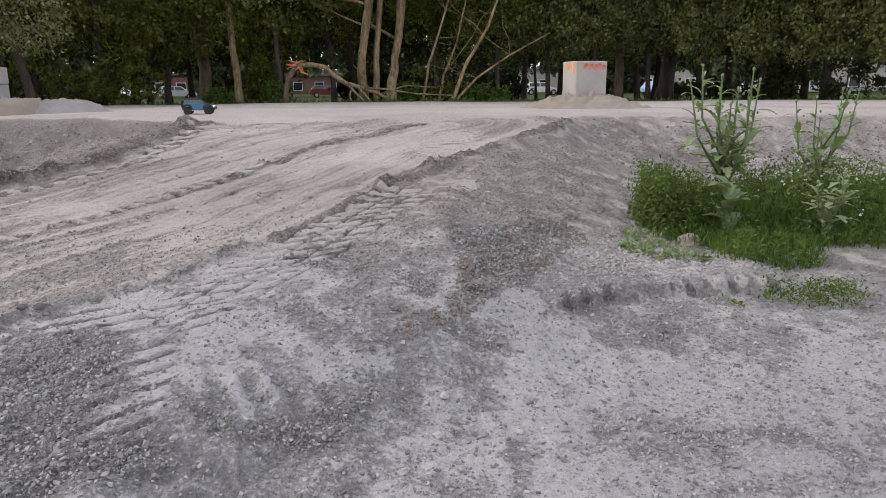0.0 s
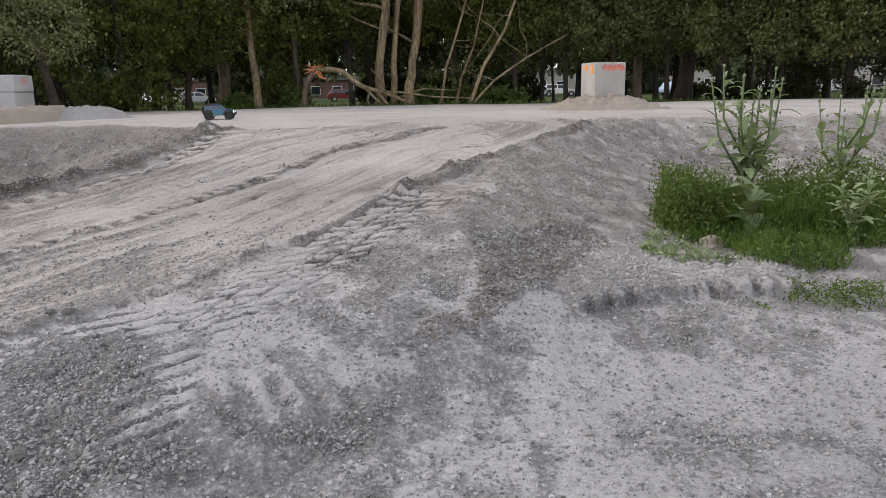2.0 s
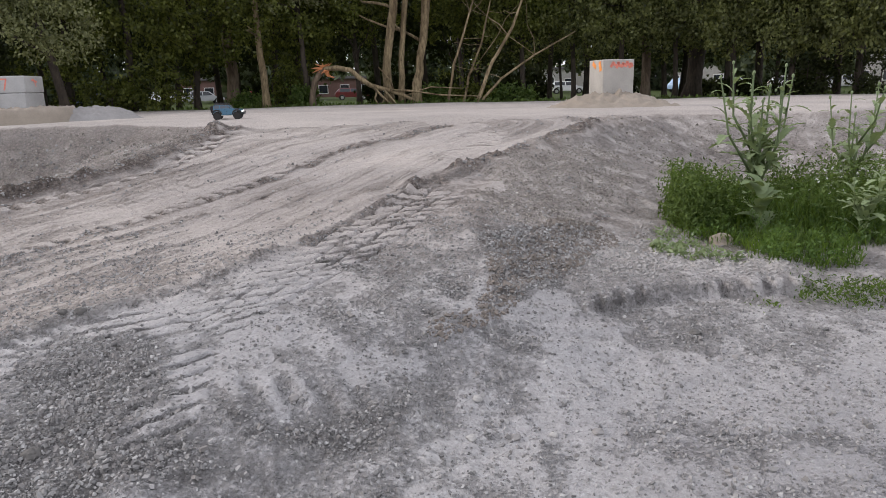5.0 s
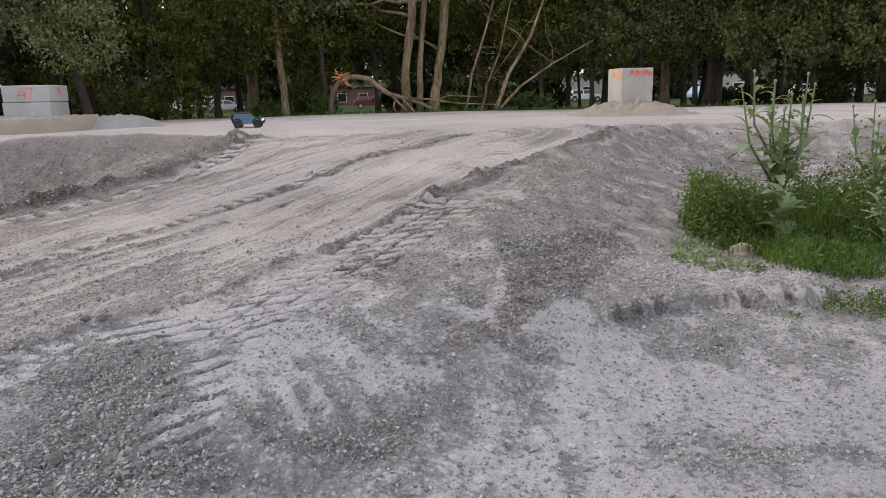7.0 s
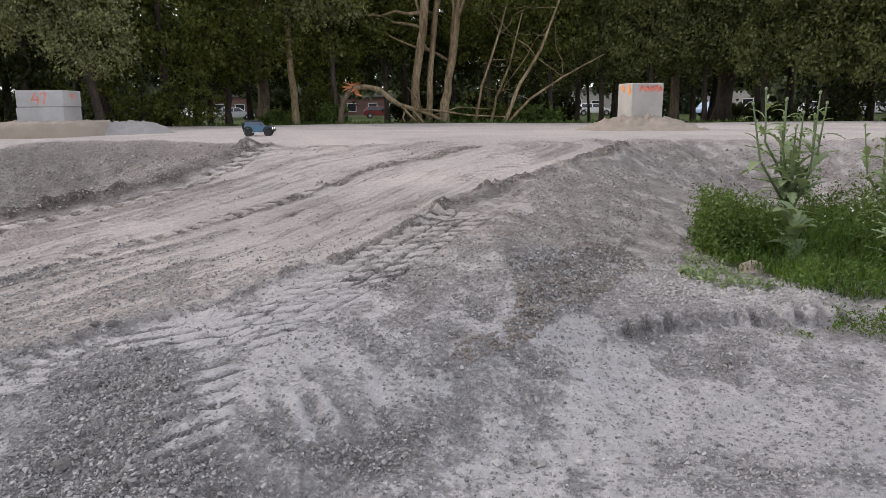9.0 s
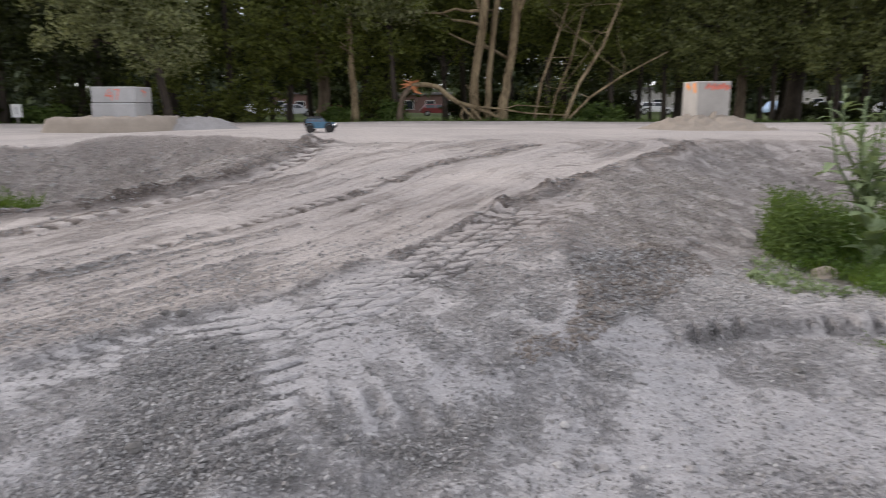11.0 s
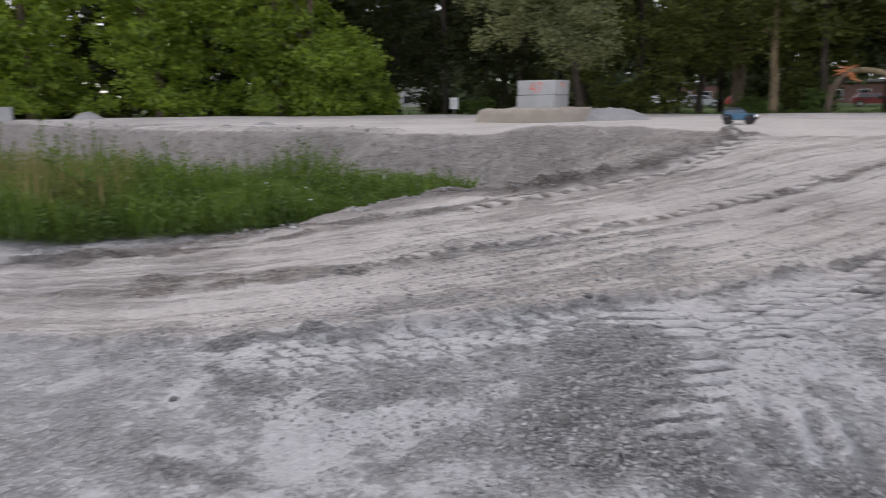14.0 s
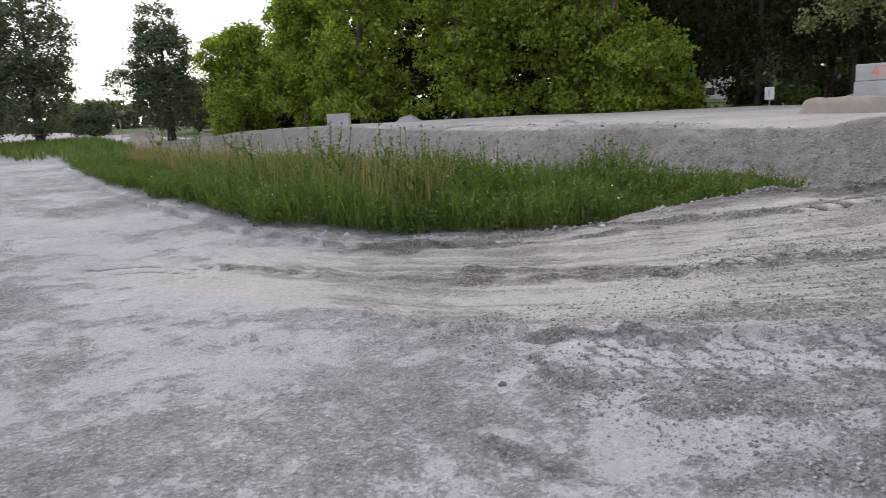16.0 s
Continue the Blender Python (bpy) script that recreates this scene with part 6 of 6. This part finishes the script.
part("rear_bumper", box(0.026, 0.200, 0.026, (-0.226, 0, 0.092), 0.006), CAR_BLACK, car)
part("chassis", joined(box(0.36, 0.07, 0.03, (0, 0, 0.075), 0.004), box(0.05, 0.06, 0.035, (0.156, 0, 0.060), 0.008), box(0.05, 0.06, 0.035, (-0.156, 0, 0.060), 0.008), tube([(0.156, -0.085, 0.062), (0.156, 0.085, 0.062)], [0.009] * 2, 8), tube([(-0.156, -0.085, 0.062), (-0.156, 0.085, 0.062)], [0.009] * 2, 8)), CAR_BLACK, car)
for x in (0.156, -0.156):
    for s in (-1, 1):
        wheel("wheel", (x, s * 0.095, 0.062), 0.062, 0.050, car, s, "black knobbly tyre" if x > 0 and s > 0 else "")
sp = part("spare_wheel", lugged_tyre(0.056, 0.042), TYRE, car, "spare wheel on the tailgate")
sp.matrix_basis = pose(-0.240, 0, 0.165, 0, 0, 90)
part("rim", lathe([(0.028, -0.012), (0.031, 0.017), (0.024, 0.018), (0.006, 0.010)], 18), RIM, sp)


# ---------------------------------------------------------------- beyond the wood: parked cars and houses
GLASS_DARK, _nt, _p = material("dark_window_glass", 0.08)
_p.inputs["Base Color"].default_value = (0.03, 0.035, 0.04, 1)


def parked_car(x, y, turn, col, label, seed):
    z = float(ground_height(np.array([x]), np.array([y]), False)[0])
    c = thing("parked_car", x, y, z, turn, label=label, category="car", group="cars parked behind the wood")
    pm = paint("car_paint", col, 0.3, 0.5)
    prof = [(-2.1, 0.35)] + arch(-1.3, 0.36, 0.34) + arch(1.3, 0.36, 0.34) + [(2.1, 0.38), (2.12, 0.70), (1.1, 0.92), (-2.0, 0.95), (-2.12, 0.7)]
    part("body", extruded(prof, -0.86, 0.86, 0.05), pm, c)
    part("cabin", extruded([(1.15, 0.9), (0.45, 1.42), (-1.45, 1.45), (-2.0, 0.93)], -0.80, 0.80, 0.05, 0.14), pm, c)
    for s in (-1, 1):
        for x0, x1, sl in ((-0.25, 0.85, 0.5), (-1.5, -0.35, 0.0)):
            w = [(x0, 0.98), (x1, 0.98), (x1 - sl, 1.36), (x0, 1.36)]
            bm = bmesh.new()
            bm.faces.new([bm.verts.new((a, s * (0.812 - 0.112 * (b - 0.9) / 0.55), b)) for a, b in w])
            part("side_window", bm, GLASS_DARK, c)
        for xx in (-1.3, 1.3):
            ty = part("wheel", lathe([(0.16, -0.1), (0.3, -0.1), (0.32, -0.06), (0.32, 0.06), (0.3, 0.1), (0.16, 0.1)], 18), TYRE, c)
            ty.matrix_basis = pose(xx, s * 0.78, 0.32)
            part("rim", lathe([(0.19, s * 0.02), (0.19, s * 0.105), (0.05, s * 0.108)], 14), SILVER, ty)
    part("windscreen", extruded([(1.08, 0.96), (0.50, 1.39), (0.52, 1.40), (1.13, 0.95)], -0.66, 0.66, 0), GLASS_DARK, c)
    return c


WHITE, SILVERY, RED, NAVY = (0.75, 0.75, 0.75), (0.45, 0.46, 0.48), (0.42, 0.05, 0.04), (0.06, 0.10, 0.22)
for k, (az, dist, turn, col, word) in enumerate(((-16.6, 88, 8, SILVERY, "silver"), (-19.2, 90, 40, WHITE, "white"), (-13.6, 92, 5, RED, "red"), (-5.4, 88, 4, (0.16, 0.03, 0.03), "dark red"), (-2.2, 90, -6, SILVERY, "silver"), (8.0, 88, 4, NAVY, "dark blue"), (11.6, 86, 5, WHITE, "white"),
                                                 (20.4, 80, 60, (0.35, 0.5, 0.7), "light blue"), (23.8, 86, 10, SILVERY, "silver"), (15.0, 88, 3, RED, "red"), (27.5, 84, 8, WHITE, "white"), (31.0, 82, -5, SILVERY, "silver"), (-24, 92, 6, NAVY, "dark blue"))):
    px, py = polar(az, dist)
    parked_car(px, py, turn - az, col, word + " car parked beyond the shady wood", k)

PLASTER = concrete_material("pale_render", (0.50, 0.49, 0.47))
BRICK_RED = concrete_material("red_facade", (0.21, 0.12, 0.105))
ROOF = plain("grey_roof", (0.16, 0.15, 0.15), 0.8)


def far_house(az, dist, w, h, mat, label, seed):
    px, py = polar(az, dist)
    z = float(ground_height(np.array([px]), np.array([py]), False)[0]) - 0.2
    b = thing("apartment_building", px, py, z, -az, label=label, category="building")
    part("wall", box(w, 9, h, (0, 4.5, h / 2), 0.05), mat, b)
    part("roof", box(w + 0.8, 9.8, 0.4, (0, 4.5, h + 0.2), 0.05), ROOF, b)
    nx, nz_ = int(w / 3.2), int(h / 2.9)
    for i in range(nx):
        for j in range(nz_):
            x0, z0 = -w / 2 + (i + 0.5) * w / nx, 1.5 + j * 2.9
            wd = part("window", joined(box(1.6, 0.12, 0.10, (x0, -0.06, z0 - 0.7)), box(1.6, 0.12, 0.10, (x0, -0.06, z0 + 0.7)), box(0.10, 0.12, 1.3, (x0 - 0.75, -0.06, z0)), box(0.10, 0.12, 1.3, (x0 + 0.75, -0.06, z0))), WHITE_PAINT, b)
            part("pane", box(1.4, 0.04, 1.3, (x0, -0.03, z0)), GLASS_DARK, wd)


far_house(25, 120, 52, 6.4, PLASTER, "pale rendered apartment building far behind the wood", 1)
far_house(-17, 128, 20, 3.4, BRICK_RED, "red and white low building far behind the wood", 2)
far_house(-6, 124, 18, 3.2, BRICK_RED, "low red-brown building far behind the wood", 4)
far_house(9.5, 128, 26, 3.8, PLASTER, "pale low building far behind the wood", 3)
far_house(-40, 130, 20, 6.4, PLASTER, "pale building with many windows far behind the wood", 5)

# far along the track: site clutter
BARRIER = plain("white_plastic_barrier", (0.42, 0.42, 0.42), 0.6)
for k, (az, dist, w) in enumerate(((-77.6, 44, 1.6), (-76.2, 46, 1.4), (-83.4, 70, 2.0))):
    px, py = polar(az, dist)
    t = thing("site_barrier", px, py, None, 80 + 10 * k, label="white site barrier standing far along the track", category="barrier", group="site barriers")
    part("rail", box(w, 0.06, 0.12, (0, 0, 0.36), 0.01), BARRIER, t)
    part("rail", box(w, 0.06, 0.12, (0, 0, 0.18), 0.01), BARRIER, t)
    for s in (-1, 1):
        part("post", box(0.06, 0.08, 0.45, (s * (w / 2 - 0.05), 0, 0.2), 0.01), BARRIER, t)
heap("sand_heap", *polar(-82.6, 60), 2.4, 1.6, 0.7, SAND, 51, "ochre sand heap far along the track", "sand heap")
heap("rubble_heap", *polar(-86.5, 62), 2.2, 1.4, 0.6, RUBBLE, 52, "pale rubble heap far along the track", "rubble heap")
for k, (az, dist) in enumerate(((-79.8, 55), (-84.2, 58))):
    px, py = polar(az, dist)
    t = thing("marker_post", px, py, None, 0, label="thin white marker post beside the far track", category="post", group="marker posts")
    part("post", tube([(0, 0, -0.1), (0, 0, 1.5)], [0.035, 0.03], 8), BARRIER, t)
    part("cap", box(0.1, 0.1, 0.12, (0, 0, 1.54), 0.01), SPRAY_RED if k else BARRIER, t)
